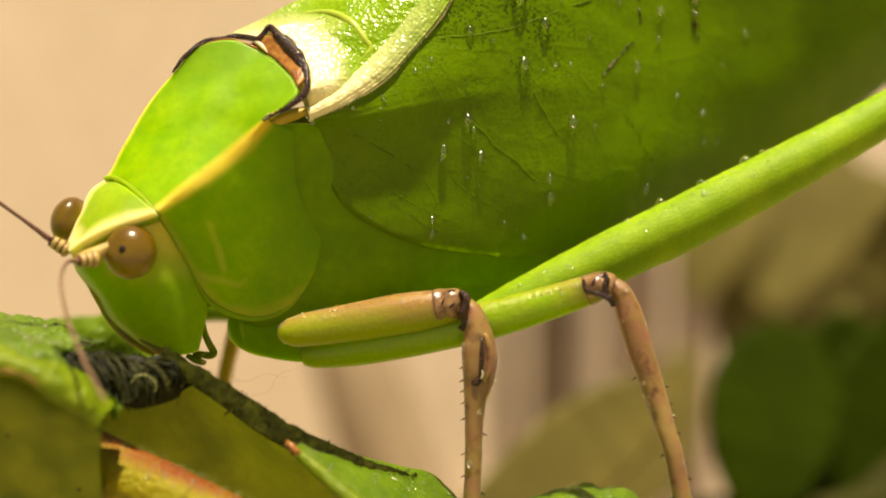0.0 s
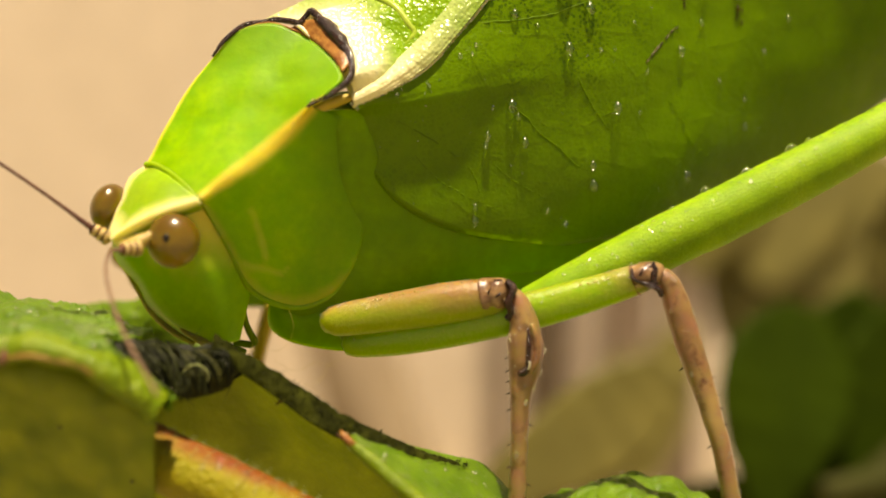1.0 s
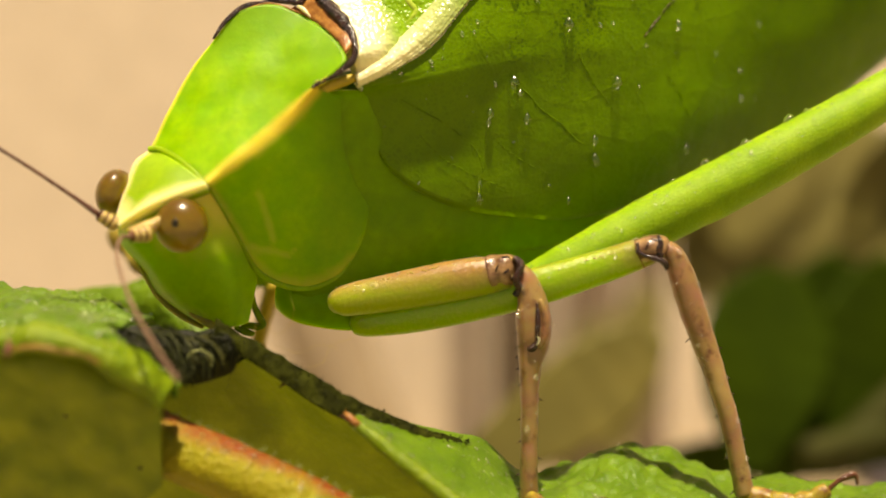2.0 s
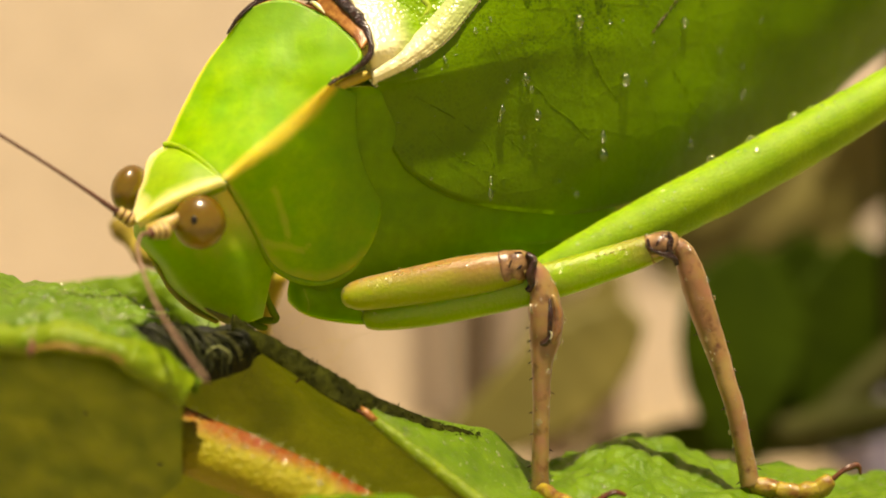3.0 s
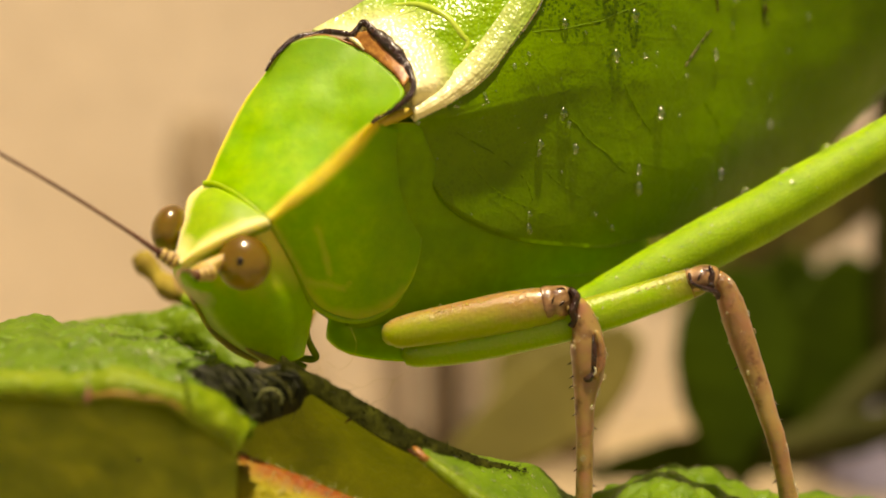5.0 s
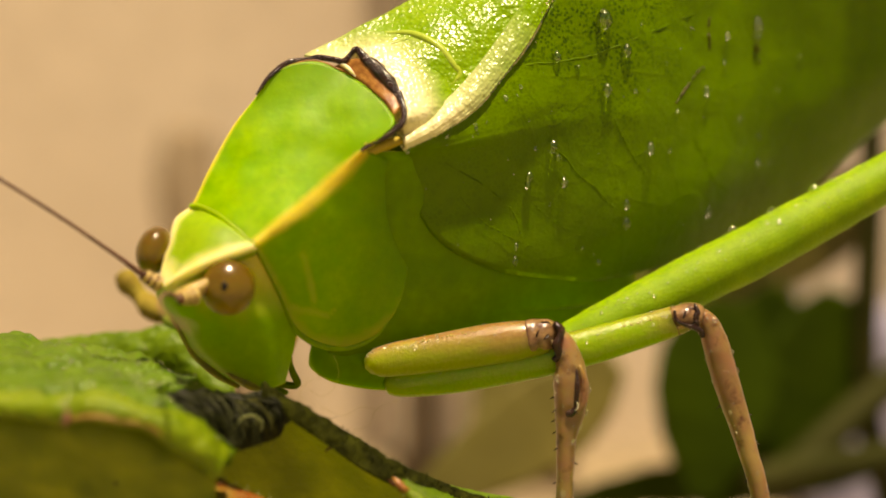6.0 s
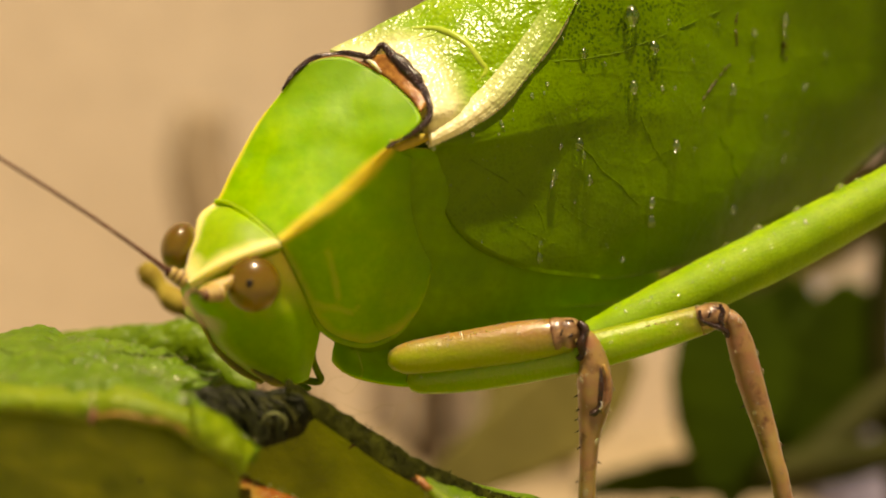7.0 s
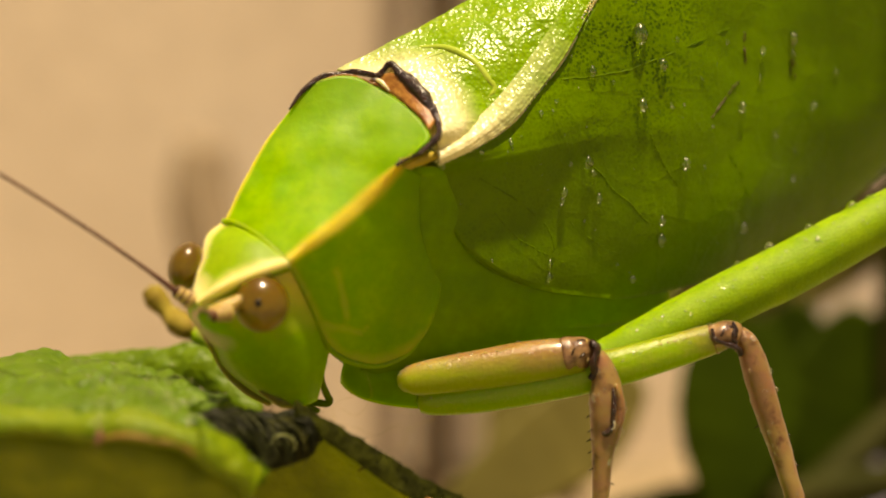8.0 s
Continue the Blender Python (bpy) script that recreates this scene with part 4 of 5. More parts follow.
for k in range(12):
    u = k / 11
    row = front + np.array([2.6 * u, 0, 0.9 * u])
    for p, start in zip(row, front):
        p[1] = (1 - u) * start[1] + u * (FIELD_SKIN[np.argmin((FIELD_SKIN[:, 0] - p[0]) ** 2 + (FIELD_SKIN[:, 2] - p[2]) ** 2)][1] + 0.12)
    rows.append(row)
g = np.array(rows)
part("field_base", grid_mesh(g, 0.2, None, (cream_near(g, 5.0), np.zeros(g.shape[:2]))), "field", katydid, "cream wing base behind the rim")
VEINS = ([(-0.87, 110.25, 0.06), (0.88, 110.45, 0.06), (2.82, 110.9, 0.06), (4.79, 111.73, 0.05), (8.46, 113.48, 0.05), (11.04, 114.99, 0.04)],
         [(0.87, 106.6, 0.06), (1.55, 106.15, 0.06), (2.3, 105.35, 0.06), (3.1, 104.8, 0.06), (3.9, 104.0, 0.06), (4.55, 103.75, 0.04)],
         [(4.0, 108.0, 0.05), (4.3, 107.4, 0.06), (4.9, 106.4, 0.05), (5.65, 105.5, 0.04)],
         [(-4.13, 105.72, 0.05), (-3.21, 105.25, 0.06), (-2.02, 104.55, 0.05), (-0.9, 103.6, 0.05), (-0.5, 102.6, 0.04)],
         [(-0.4, 104.6, 0.03), (0.5, 103.6, 0.04), (1.6, 102.9, 0.04), (2.9, 102.3, 0.03)],
         [(8.4, 107.3, 0.04), (9.2, 106.3, 0.05), (9.7, 105.3, 0.05), (10.9, 104.6, 0.03)],
         [(-3.4, 104.2, 0.03), (-2.4, 103.2, 0.05), (-1.2, 102.5, 0.04), (0.2, 101.9, 0.03)])
for line in VEINS:
    path = crom([(x, 0, z, r * 0.6) for x, z, r in line], 40)
    path[:, 2] += [0.06 * noise.noise(Vector((p[0] * 2.2, 3.1, p[2] * 2.2))) for p in path]
    path[:, 1] = [on_wing(p[0], p[2]) + 0.004 for p in path]
    part("vein", tube(path, 70, 8), "wing_vein", wing)

for line in ([(9.17, 6, 113.28, 0.03), (9.13, 6, 112.63, 0.07), (9.22, 6, 111.98, 0.05), (9.17, 6, 111.54, 0.03)], [(11.98, 7, 113.23, 0.03), (12.05, 7, 112.29, 0.06), (11.98, 7, 111.46, 0.03)], [(12.22, 7, 112.24, 0.03), (12.29, 7, 111.74, 0.06), (12.24, 7, 111.24, 0.03)],
             [(7.2, 5, 108.85, 0.02), (7.7, 5, 109.5, 0.05), (8.1, 5, 110.0, 0.045), (8.6, 5, 110.6, 0.05), (8.95, 5, 110.85, 0.02)]):
    path = crom(line, 16)
    path[:, 1] = [on_wing(x, z) + 0.015 for x, _, z, _ in path]
    part("brown_streak", tube(path, 30, 8, wobble=0.8), "streak", wing)

# legs
fore = part("fore_femur", tube([(-7.5, 2.15, 96.5, 0.35), (-7.15, 2.05, 96.68, 0.62), (-6.4, 2.0, 96.84, 0.76), (-4.8, 1.9, 97.1, 0.85), (-2.22, 1.7, 97.55, 0.93), (-0.5, 1.55, 97.82, 0.86), (0.55, 1.45, 97.92, 0.68)], 50, 28, squash=0.85), brown_femur_material(-5.5, 1.0, 1.0, (0.35, 0.43, 0.015)), katydid, "thick brown and green front thigh")
fore_knee = part("knee", tube([(-0.3, 1.5, 97.9, 0.80), (0.3, 1.42, 98.02, 0.76), (0.75, 1.35, 98.02, 0.62), (1.02, 1.3, 98.0, 0.42)], 18, 20, wobble=0.3), "knee", katydid, "brown knobbed knee")
part("knee_band", tube([(0.78, 0.95, 98.62, 0.12), (1.02, 0.8, 98.35, 0.2), (0.98, 0.7, 98.02, 0.17), (0.85, 0.7, 97.7, 0.18), (0.95, 0.85, 97.25, 0.13), (0.78, 0.95, 96.95, 0.12)], 26, 12, wobble=0.6), "rim", katydid, "black knee joint")
fore_tibia = part("fore_tibia", tube([(0.95, 1.3, 98.0, 0.42), (1.28, 1.25, 97.62, 0.5), (1.52, 1.2, 96.8, 0.64), (1.58, 1.2, 96.1, 0.76), (1.6, 1.2, 95.41, 0.79), (1.52, 1.2, 94.5, 0.66), (1.42, 1.12, 93.75, 0.5), (1.36, 1.1, 92.6, 0.41), (1.34, 1.1, 91.13, 0.38), (1.29, 1.1, 89.62, 0.38), (1.27, 1.15, 88.5, 0.41), (1.27, 1.2, 87.9, 0.44)], 90, 24, wobble=0.06), "tibia", katydid, "pinkish-brown front shin, swollen near the knee")
part("ear_slit", tube([(1.72, 0.55, 96.6, 0.05), (1.74, 0.46, 96.2, 0.10), (1.74, 0.40, 95.75, 0.13), (1.70, 0.41, 95.3, 0.12), (1.68, 0.47, 94.95, 0.09), (1.5, 0.53, 94.66, 0.16), (1.3, 0.6, 94.62, 0.10)], 24, 12, wobble=0.2), "rim", fore_tibia, "dark hearing slit")
part("slit_lip", tube([(1.85, 0.62, 96.75, 0.1), (2.02, 0.62, 96.3, 0.17), (2.08, 0.64, 95.6, 0.22), (2.02, 0.62, 95.1, 0.2), (1.82, 0.6, 94.62, 0.1)], 20, 12, wobble=0.15), "tibia", fore_tibia, "ochre lip of the hearing slit")
part("slit_edge", tube([(1.66, 0.36, 95.25, 0.025), (1.78, 0.33, 95.1, 0.035), (1.76, 0.36, 94.9, 0.035), (1.66, 0.42, 94.8, 0.02)], 14, 8), "cream", fore_tibia, "pale glossy lower edge of the slit")
mid_femur = part("mid_femur", tube([(-6.6, 2.9, 95.65, 0.5), (-5.9, 2.8, 95.72, 0.68), (-3.82, 2.55, 96.02, 0.8), (-0.94, 2.25, 96.62, 0.86), (2.1, 2.0, 97.36, 0.86), (4.92, 1.85, 98.2, 0.76), (6.4, 1.65, 98.7, 0.68), (6.9, 1.6, 98.85, 0.6)], 50, 26, squash=0.75), brown_femur_material(4.6, 7.6, 0.30, (0.31, 0.50, 0.008)), katydid, "slim bright green middle thigh")
mid_knee = part("knee", tube([(6.35, 1.65, 98.72, 0.66), (6.9, 1.55, 98.9, 0.64), (7.35, 1.5, 98.98, 0.5), (7.6, 1.5, 98.92, 0.36)], 16, 20, wobble=0.3), "knee", katydid, "brown knobbed knee")
part("knee_band", tube([(6.2, 1.05, 99.2, 0.07), (6.28, 0.95, 98.8, 0.09), (6.6, 0.92, 98.62, 0.08), (6.95, 0.9, 98.5, 0.13), (7.4, 0.98, 98.3, 0.14), (7.5, 1.05, 98.0, 0.08)], 26, 10, wobble=0.6), "rim", katydid, "black knee joint")
part("knee_band", tube([(7.1, 1.0, 99.5, 0.06), (7.22, 0.95, 99.15, 0.12), (7.12, 0.92, 98.85, 0.1), (7.3, 0.96, 98.55, 0.07)], 18, 10, wobble=0.6), "rim", katydid, "black knee joint")
mid_tibia = part("mid_tibia", tube([(7.5, 1.5, 98.98, 0.38), (7.88, 1.5, 98.55, 0.5), (8.25, 1.5, 97.6, 0.58), (8.56, 1.5, 96.53, 0.6), (8.98, 1.5, 95.25, 0.57), (9.39, 1.4, 93.98, 0.5), (9.76, 1.3, 92.71, 0.45), (10.14, 1.2, 91.45, 0.42), (10.41, 1.2, 90.14, 0.4), (10.65, 1.2, 88.9, 0.42), (10.82, 1.2, 88.0, 0.46)], 90, 24, wobble=0.06), "tibia", katydid, "banded brown middle shin")

def foot(points, claw):
    row = crom(points, 49)
    row[:, 3] *= 0.92 + 0.12 * np.abs(np.sin(np.linspace(0, 4 * math.pi, 49)))
    for k in range(4):
        last = part("foot_joint" if k < 3 else "foot_pad", tube(row[k * 12 : k * 12 + 13], 18, 14, squash=0.9, wobble=0.25, seed=k), "tarsus", katydid, "amber foot joint with brown spots")
    part("claw", tube([(*p[:3], p[3] * 0.8) for p in claw], 16, 10, wobble=0.4), "claw", last, "hooked brown claw")


foot([(1.3, 1.0, 88.0, 0.38), (1.8, -0.2, 87.85, 0.36), (2.45, -1.0, 87.62, 0.42), (3.1, -1.6, 87.62, 0.38), (3.55, -1.7, 88.0, 0.28)], [(3.5, -1.7, 88.0, 0.2), (3.85, -1.7, 88.3, 0.18), (4.25, -1.7, 88.42, 0.18), (4.7, -1.7, 88.3, 0.1)])
foot([(10.9, 1.2, 87.95, 0.42), (11.9, 0.7, 87.85, 0.4), (12.8, 0.4, 87.75, 0.4), (13.6, 0.3, 87.95, 0.44), (14.2, 0.2, 88.35, 0.32)], [(14.2, 0.2, 88.35, 0.16), (14.55, 0.1, 88.72, 0.13), (14.95, 0.1, 88.95, 0.17), (15.35, 0.1, 89.02, 0.15), (15.45, 0.1, 88.6, 0.06)])
hind_femur = part("hind_femur", tube([(0.2, 4.2, 96.6, 0.5), (1.6, 4.2, 97.25, 0.9), (3.89, 4.2, 98.36, 1.12), (5.47, 4.3, 99.14, 1.2), (8.11, 4.5, 100.45, 1.27), (10.76, 4.7, 101.73, 1.3), (13.43, 5.0, 103.13, 1.27), (16.11, 5.3, 104.56, 1.2), (18.91, 6.0, 106.1, 1.1), (20.87, 6.6, 107.23, 1.04), (24.3, 7.8, 109.1, 1.0), (38.09, 12, 116.2, 0.9), (50.17, 15, 122, 0.8)], 90, 30, wobble=0.03), "femur", katydid, "long stout bright green hind thigh with dew")
tibias, femora = (fore_tibia, mid_tibia), (fore, mid_femur)
# the other front leg, seen past the head
part("fore_tibia", tube([(-11.59, 11, 97.23, 0.5), (-12.34, 12, 95.37, 0.42), (-12.86, 12.5, 93.49, 0.4), (-13.43, 13, 90.97, 0.4)], 20, 12), "tan", katydid, "pale brown shin of the other front leg")
part("foot", tube([(-18.3, 12, 98.06, 0.5), (-19.03, 12.5, 98.34, 0.68), (-19.65, 13, 98.84, 0.5)], 14, 14, wobble=0.15), "far_foot", katydid, "amber jointed foot")
part("foot_pad", tube([(-19.65, 13, 98.78, 0.4), (-19.99, 13.2, 99.15, 0.5), (-20.43, 13.3, 99.65, 0.62), (-20.69, 13.4, 100.13, 0.5)], 14, 14, wobble=0.15), "far_foot", katydid)
part("fore_femur", tube([(-11.77, 11, 97.75, 0.8), (-14.19, 12, 97.65, 0.8), (-16.53, 12, 97.33, 0.7), (-18.15, 12, 97.91, 0.5)], 20, 14), "femur", katydid)

# ---- the leaf and stem ----
plant = thing("leafy_twig", (-5, 0, 84), "dewy hairy green leaf twig with a reddish stem, partly eaten", "plant")


def blister(depth, size):
    """Bulging cells between sunken creases, at three scales."""
    return lambda p, i, j: -depth * (abs(noise.noise(Vector(p) / size)) + 0.55 * abs(noise.noise(Vector(p) * 2.3 / size)) + 0.25 * abs(noise.noise(Vector(p) * 5.1 / size)) - 0.42)


# leaf with the bumpy upper side, its front rim rolled over
g = loft([[(-29.41, 5, 97.15), (-22.39, 3, 97.3), (-19.3, 1.3, 97.22), (-17.4, 0.1, 96.92), (-16.2, -0.5, 96.6), (-14.7, -0.9, 96.2)],
          [(-27.44, 0, 97), (-21.2, -1.2, 97.1), (-18.8, -2, 96.9), (-17.2, -2.5, 96.55), (-16.1, -2.6, 96.25), (-15.1, -2.1, 95.95)],
          [(-26.9, -1.8, 96.7), (-20.9, -2.8, 96.75), (-18.6, -3.3, 96.65), (-17.3, -3.7, 96.45), (-16.5, -4.1, 96.15), (-15.9, -4.4, 95.9)],
          [(-23.15, -4.75, 96.29), (-21.32, -5.05, 96.22), (-20.01, -5.45, 96.27), (-18.93, -5.75, 96.35), (-17.85, -5.95, 96.45), (-16.76, -5.95, 96.18), (-15.89, -5.85, 95.85), (-15.11, -5.65, 95.63), (-14.31, -5.35, 95.23), (-13.56, -4.95, 94.55), (-12.97, -4.55, 93.82)],
          [(-23.15, -4.3, 96.04), (-21.32, -4.6, 95.97), (-20.01, -5.0, 96.02), (-18.93, -5.3, 96.1), (-17.85, -5.5, 96.2), (-16.76, -5.5, 95.93), (-15.89, -5.4, 95.6), (-15.11, -5.2, 95.38), (-14.31, -4.9, 94.98), (-13.56, -4.5, 94.3), (-12.97, -4.1, 93.57)]], 190, 110)
leaf_bumpy = part("leaf", grid_mesh(g, 0.25, blister(0.60, 2.3)), "leaf", plant, "bumpy wet green leaf with a rolled rim")
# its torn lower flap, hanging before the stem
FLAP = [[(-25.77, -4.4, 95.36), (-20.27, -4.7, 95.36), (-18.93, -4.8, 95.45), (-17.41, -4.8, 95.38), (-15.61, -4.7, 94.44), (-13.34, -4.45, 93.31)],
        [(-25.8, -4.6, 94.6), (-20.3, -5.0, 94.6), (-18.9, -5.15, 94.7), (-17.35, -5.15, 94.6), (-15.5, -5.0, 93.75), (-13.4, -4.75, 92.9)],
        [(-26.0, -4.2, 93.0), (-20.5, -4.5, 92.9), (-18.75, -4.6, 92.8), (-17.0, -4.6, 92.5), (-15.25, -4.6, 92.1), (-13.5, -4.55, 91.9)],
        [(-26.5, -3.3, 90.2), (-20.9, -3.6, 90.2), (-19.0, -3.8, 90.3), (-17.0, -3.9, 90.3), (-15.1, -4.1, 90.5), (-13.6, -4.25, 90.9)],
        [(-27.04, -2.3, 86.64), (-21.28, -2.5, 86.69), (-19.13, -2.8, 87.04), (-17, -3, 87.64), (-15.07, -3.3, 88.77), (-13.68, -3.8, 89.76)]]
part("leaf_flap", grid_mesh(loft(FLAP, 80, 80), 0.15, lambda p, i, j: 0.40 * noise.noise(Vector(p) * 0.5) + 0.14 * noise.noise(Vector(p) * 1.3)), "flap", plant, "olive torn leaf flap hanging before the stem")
RIM_BAND = [[(-23.63, -3.8, 96.21), (-21.75, -4.1, 96.14), (-20.41, -4.5, 96.19), (-19.31, -4.8, 96.28), (-18.2, -5.0, 96.38), (-17.09, -5.0, 96.1), (-16.2, -4.9, 95.76), (-15.41, -4.7, 95.53), (-14.58, -4.4, 95.13), (-13.81, -4.0, 94.44), (-13.21, -3.6, 93.69)],
            [(-23.15, -4.9, 96.39), (-21.32, -5.2, 96.32), (-20.01, -5.6, 96.37), (-18.93, -5.9, 96.45), (-17.85, -6.1, 96.55), (-16.76, -6.1, 96.28), (-15.89, -6.0, 95.95), (-15.11, -5.8, 95.73), (-14.31, -5.5, 95.33), (-13.56, -5.1, 94.65), (-12.97, -4.7, 93.92)],
            [(-22.86, -5.8, 96.15), (-21.05, -6.1, 96.1), (-19.72, -6.5, 96.1), (-18.71, -6.8, 96.13), (-17.64, -7.0, 96.26), (-16.54, -7.0, 96.03), (-15.65, -6.9, 95.74), (-14.92, -6.7, 95.36), (-14.22, -6.4, 94.91), (-13.51, -6.0, 94.31), (-13.04, -5.6, 93.66)],
            [(-22.82, -5.95, 95.79), (-21.02, -6.25, 95.76), (-19.65, -6.65, 95.7), (-18.69, -6.95, 95.67), (-17.62, -7.15, 95.84), (-16.47, -7.15, 95.66), (-15.56, -7.05, 95.41), (-14.87, -6.85, 94.84), (-14.27, -6.55, 94.33), (-13.58, -6.15, 93.82), (-13.23, -5.75, 93.23)],
            [(-22.95, -5.6, 95.6), (-21.13, -5.9, 95.58), (-19.74, -6.3, 95.5), (-18.79, -6.6, 95.45), (-17.72, -6.8, 95.63), (-16.54, -6.8, 95.47), (-15.61, -6.7, 95.23), (-14.92, -6.5, 94.59), (-14.35, -6.2, 94.05), (-13.67, -5.8, 93.56), (-13.35, -5.4, 93.0)],
            [(-23.22, -4.8, 95.57), (-21.38, -5.1, 95.55), (-19.96, -5.5, 95.47), (-19.0, -5.8, 95.41), (-17.91, -6.0, 95.6), (-16.71, -6.0, 95.43), (-15.77, -5.9, 95.19), (-15.07, -5.7, 94.55), (-14.48, -5.4, 93.99), (-13.79, -5.0, 93.5), (-13.46, -4.6, 92.92)]]
part("leaf_rim", grid_mesh(loft(RIM_BAND, 150, 40), 0.12, lambda p, i, j: 0.10 * noise.noise(Vector(p) * 1.1) - 0.10 * abs(noise.noise(Vector(p) * 2.6))), "leaf_edge", plant, "pale yellow-green rolled leaf rim")
part("rim_edge", tube([(-18.69, -7.06, 95.59, 0.05), (-17.62, -7.26, 95.77, 0.1), (-16.46, -7.26, 95.59, 0.1), (-15.55, -7.16, 95.35, 0.09), (-14.86, -6.96, 94.75, 0.04)], 60, 10, wobble=0.5), "rim_tan", plant, "tan dried edge of the rim")
part("rim_scar", tube([(-18.61, -7.2, 96.03, 0.04), (-18.58, -7.2, 95.82, 0.1), (-18.63, -7.2, 95.57, 0.12), (-18.66, -7.2, 95.35, 0.05)], 20, 10, wobble=0.5), "scar", plant, "small pinkish scar on the rim")
# yellow-green leaf farther back
leaf_back = part("leaf", grid_mesh(loft([[(-25.02, 12.5, 96.42), (-22.39, 12.0, 96.8), (-19.95, 11.5, 97.04), (-17.97, 11.0, 97.35), (-16.28, 10.5, 96.22), (-14.47, 10.0, 94.67)], [(-24.8, 11.9, 95.89), (-22.2, 11.4, 96.28), (-19.77, 10.9, 96.51), (-17.81, 10.4, 96.83), (-16.14, 9.9, 95.71), (-14.35, 9.4, 94.18)], [(-24.6, 11.6, 94.74), (-22.01, 11.1, 95.14), (-19.59, 10.6, 95.38), (-17.63, 10.1, 95.7), (-15.97, 9.6, 94.6), (-14.19, 9.1, 93.08)], [(-24.66, 12.5, 92.96), (-22.03, 12.0, 93.37), (-19.58, 11.5, 93.62), (-17.6, 11.0, 93.96), (-15.92, 10.5, 92.85), (-14.1, 10.0, 91.31)]], 80, 44), 0.2, blister(0.30, 1.6)), "leaf_yellow", plant, "soft yellow-green leaf behind")
# dark wet curl where it has been eaten; its near-black also holds the hollow's shade
g = loft([[(-16.1, -3.2, 95.62), (-15.3, -2.6, 95.85), (-14.15, -1.9, 95.7), (-13.0, -1.2, 95.5), (-11.9, -0.6, 95.45)],
          [(-15.8, -3.5, 95.4), (-14.86, -3, 95.45), (-13.81, -2.4, 95.3), (-12.76, -1.7, 95.2), (-11.44, -0.9, 95.2)],
          [(-14.83, -3.3, 94.83), (-14, -2.9, 94.74), (-13.17, -2.3, 94.6), (-12.07, -1.6, 94.7), (-11.15, -0.9, 94.9)],
          [(-13.75, -2.8, 94.1), (-13.2, -2.4, 93.9), (-12.5, -1.9, 93.85), (-11.78, -1.3, 94.05), (-10.99, -0.7, 94.6)]], 50, 26)
curl = part("curl", grid_mesh(g, 0.3, lambda p, i, j: 0.16 * math.sin(i * 70 + 9 * j) * (0.5 + noise.noise(Vector(p) * 1.4)) + 0.18 * noise.noise(Vector(p) * 1.9)), "curl", plant, "blackish wet curled leaf scrap")
M["wet_skin"] = green("wet_membrane", (0.10, 0.10, 0.022), (0.04, 0.042, 0.012), 0.6, 0.15, 0.45, 0.05, 0.3, spec=0.12)
part("wet_membrane", grid_mesh(loft([[(-13.65, -2.6, 95.5), (-12.68, -2.2, 95.57), (-11.7, -1.6, 95.49), (-10.87, -1.2, 95.06)], [(-13.57, -3, 94.84), (-12.64, -2.8, 94.69), (-11.77, -2.3, 94.61), (-10.94, -1.7, 94.61)], [(-13.57, -2.9, 94.03), (-12.91, -2.7, 93.7), (-12.11, -2.2, 93.75), (-11.2, -1.6, 94.22)]], 40, 30), 0.1, lambda p, i, j: 0.05 * math.sin(i * 60 + 8 * j) + 0.12 * noise.noise(Vector(p) * 1.6)), "wet_skin", plant, "wet olive membrane of the eaten leaf")
part("curled_fibre", tube([(-12.82, -3.15, 94.69, 0.02), (-12.59, -3.1, 95.03, 0.03), (-12.14, -2.95, 95.09, 0.03), (-11.81, -2.75, 94.75, 0.03), (-11.87, -2.7, 94.37, 0.02)], 30, 6), "hair", plant)
STARTS = crom([(-16.35, -3.3, 95.72), (-15.4, -3.0, 96.0), (-14.2, -2.3, 95.95), (-13.2, -1.8, 95.6), (-12.0, -1.4, 95.5)], 38)
ENDS = crom([(-14.1, -3.6, 94.3), (-13.4, -3.4, 93.85), (-12.6, -3.1, 93.75), (-11.8, -2.4, 94.0), (-11.0, -1.6, 94.7)], 38)
rng = random.Random(8)
for k in range(46):
    q = rng.uniform(0, 37)
    a = STARTS[int(q)] + np.array([rng.uniform(-0.25, 0.25), rng.uniform(-0.15, 0.1), rng.uniform(-0.12, 0.1)])
    b = ENDS[min(37, max(0, int(q + rng.uniform(-5, 5))))] + np.array([rng.uniform(-0.25, 0.25), rng.uniform(-0.1, 0.1), rng.uniform(-0.15, 0.15)])
    arch, wave = rng.uniform(0.15, 0.6), rng.uniform(0, 6)
    rows = [a + (b - a) * u + np.array([arch * math.sin(math.pi * u), -0.30 * math.sin(math.pi * u), 0.8 * arch * math.sin(math.pi * u) + 0.06 * math.sin(5 * u + wave)]) for u in np.linspace(0, 1, 6)]
    part("strand", tube([(*p, rng.uniform(0.7, 1.2) * (0.028 if k % 4 == 0 else 0.06) * (0.4 + math.sin(math.pi * (0.1 + 0.8 * m / 5)))) for m, p in enumerate(rows)], 26, 8, wobble=0.25, seed=k), "curl" if k % 4 else "pleat", plant)
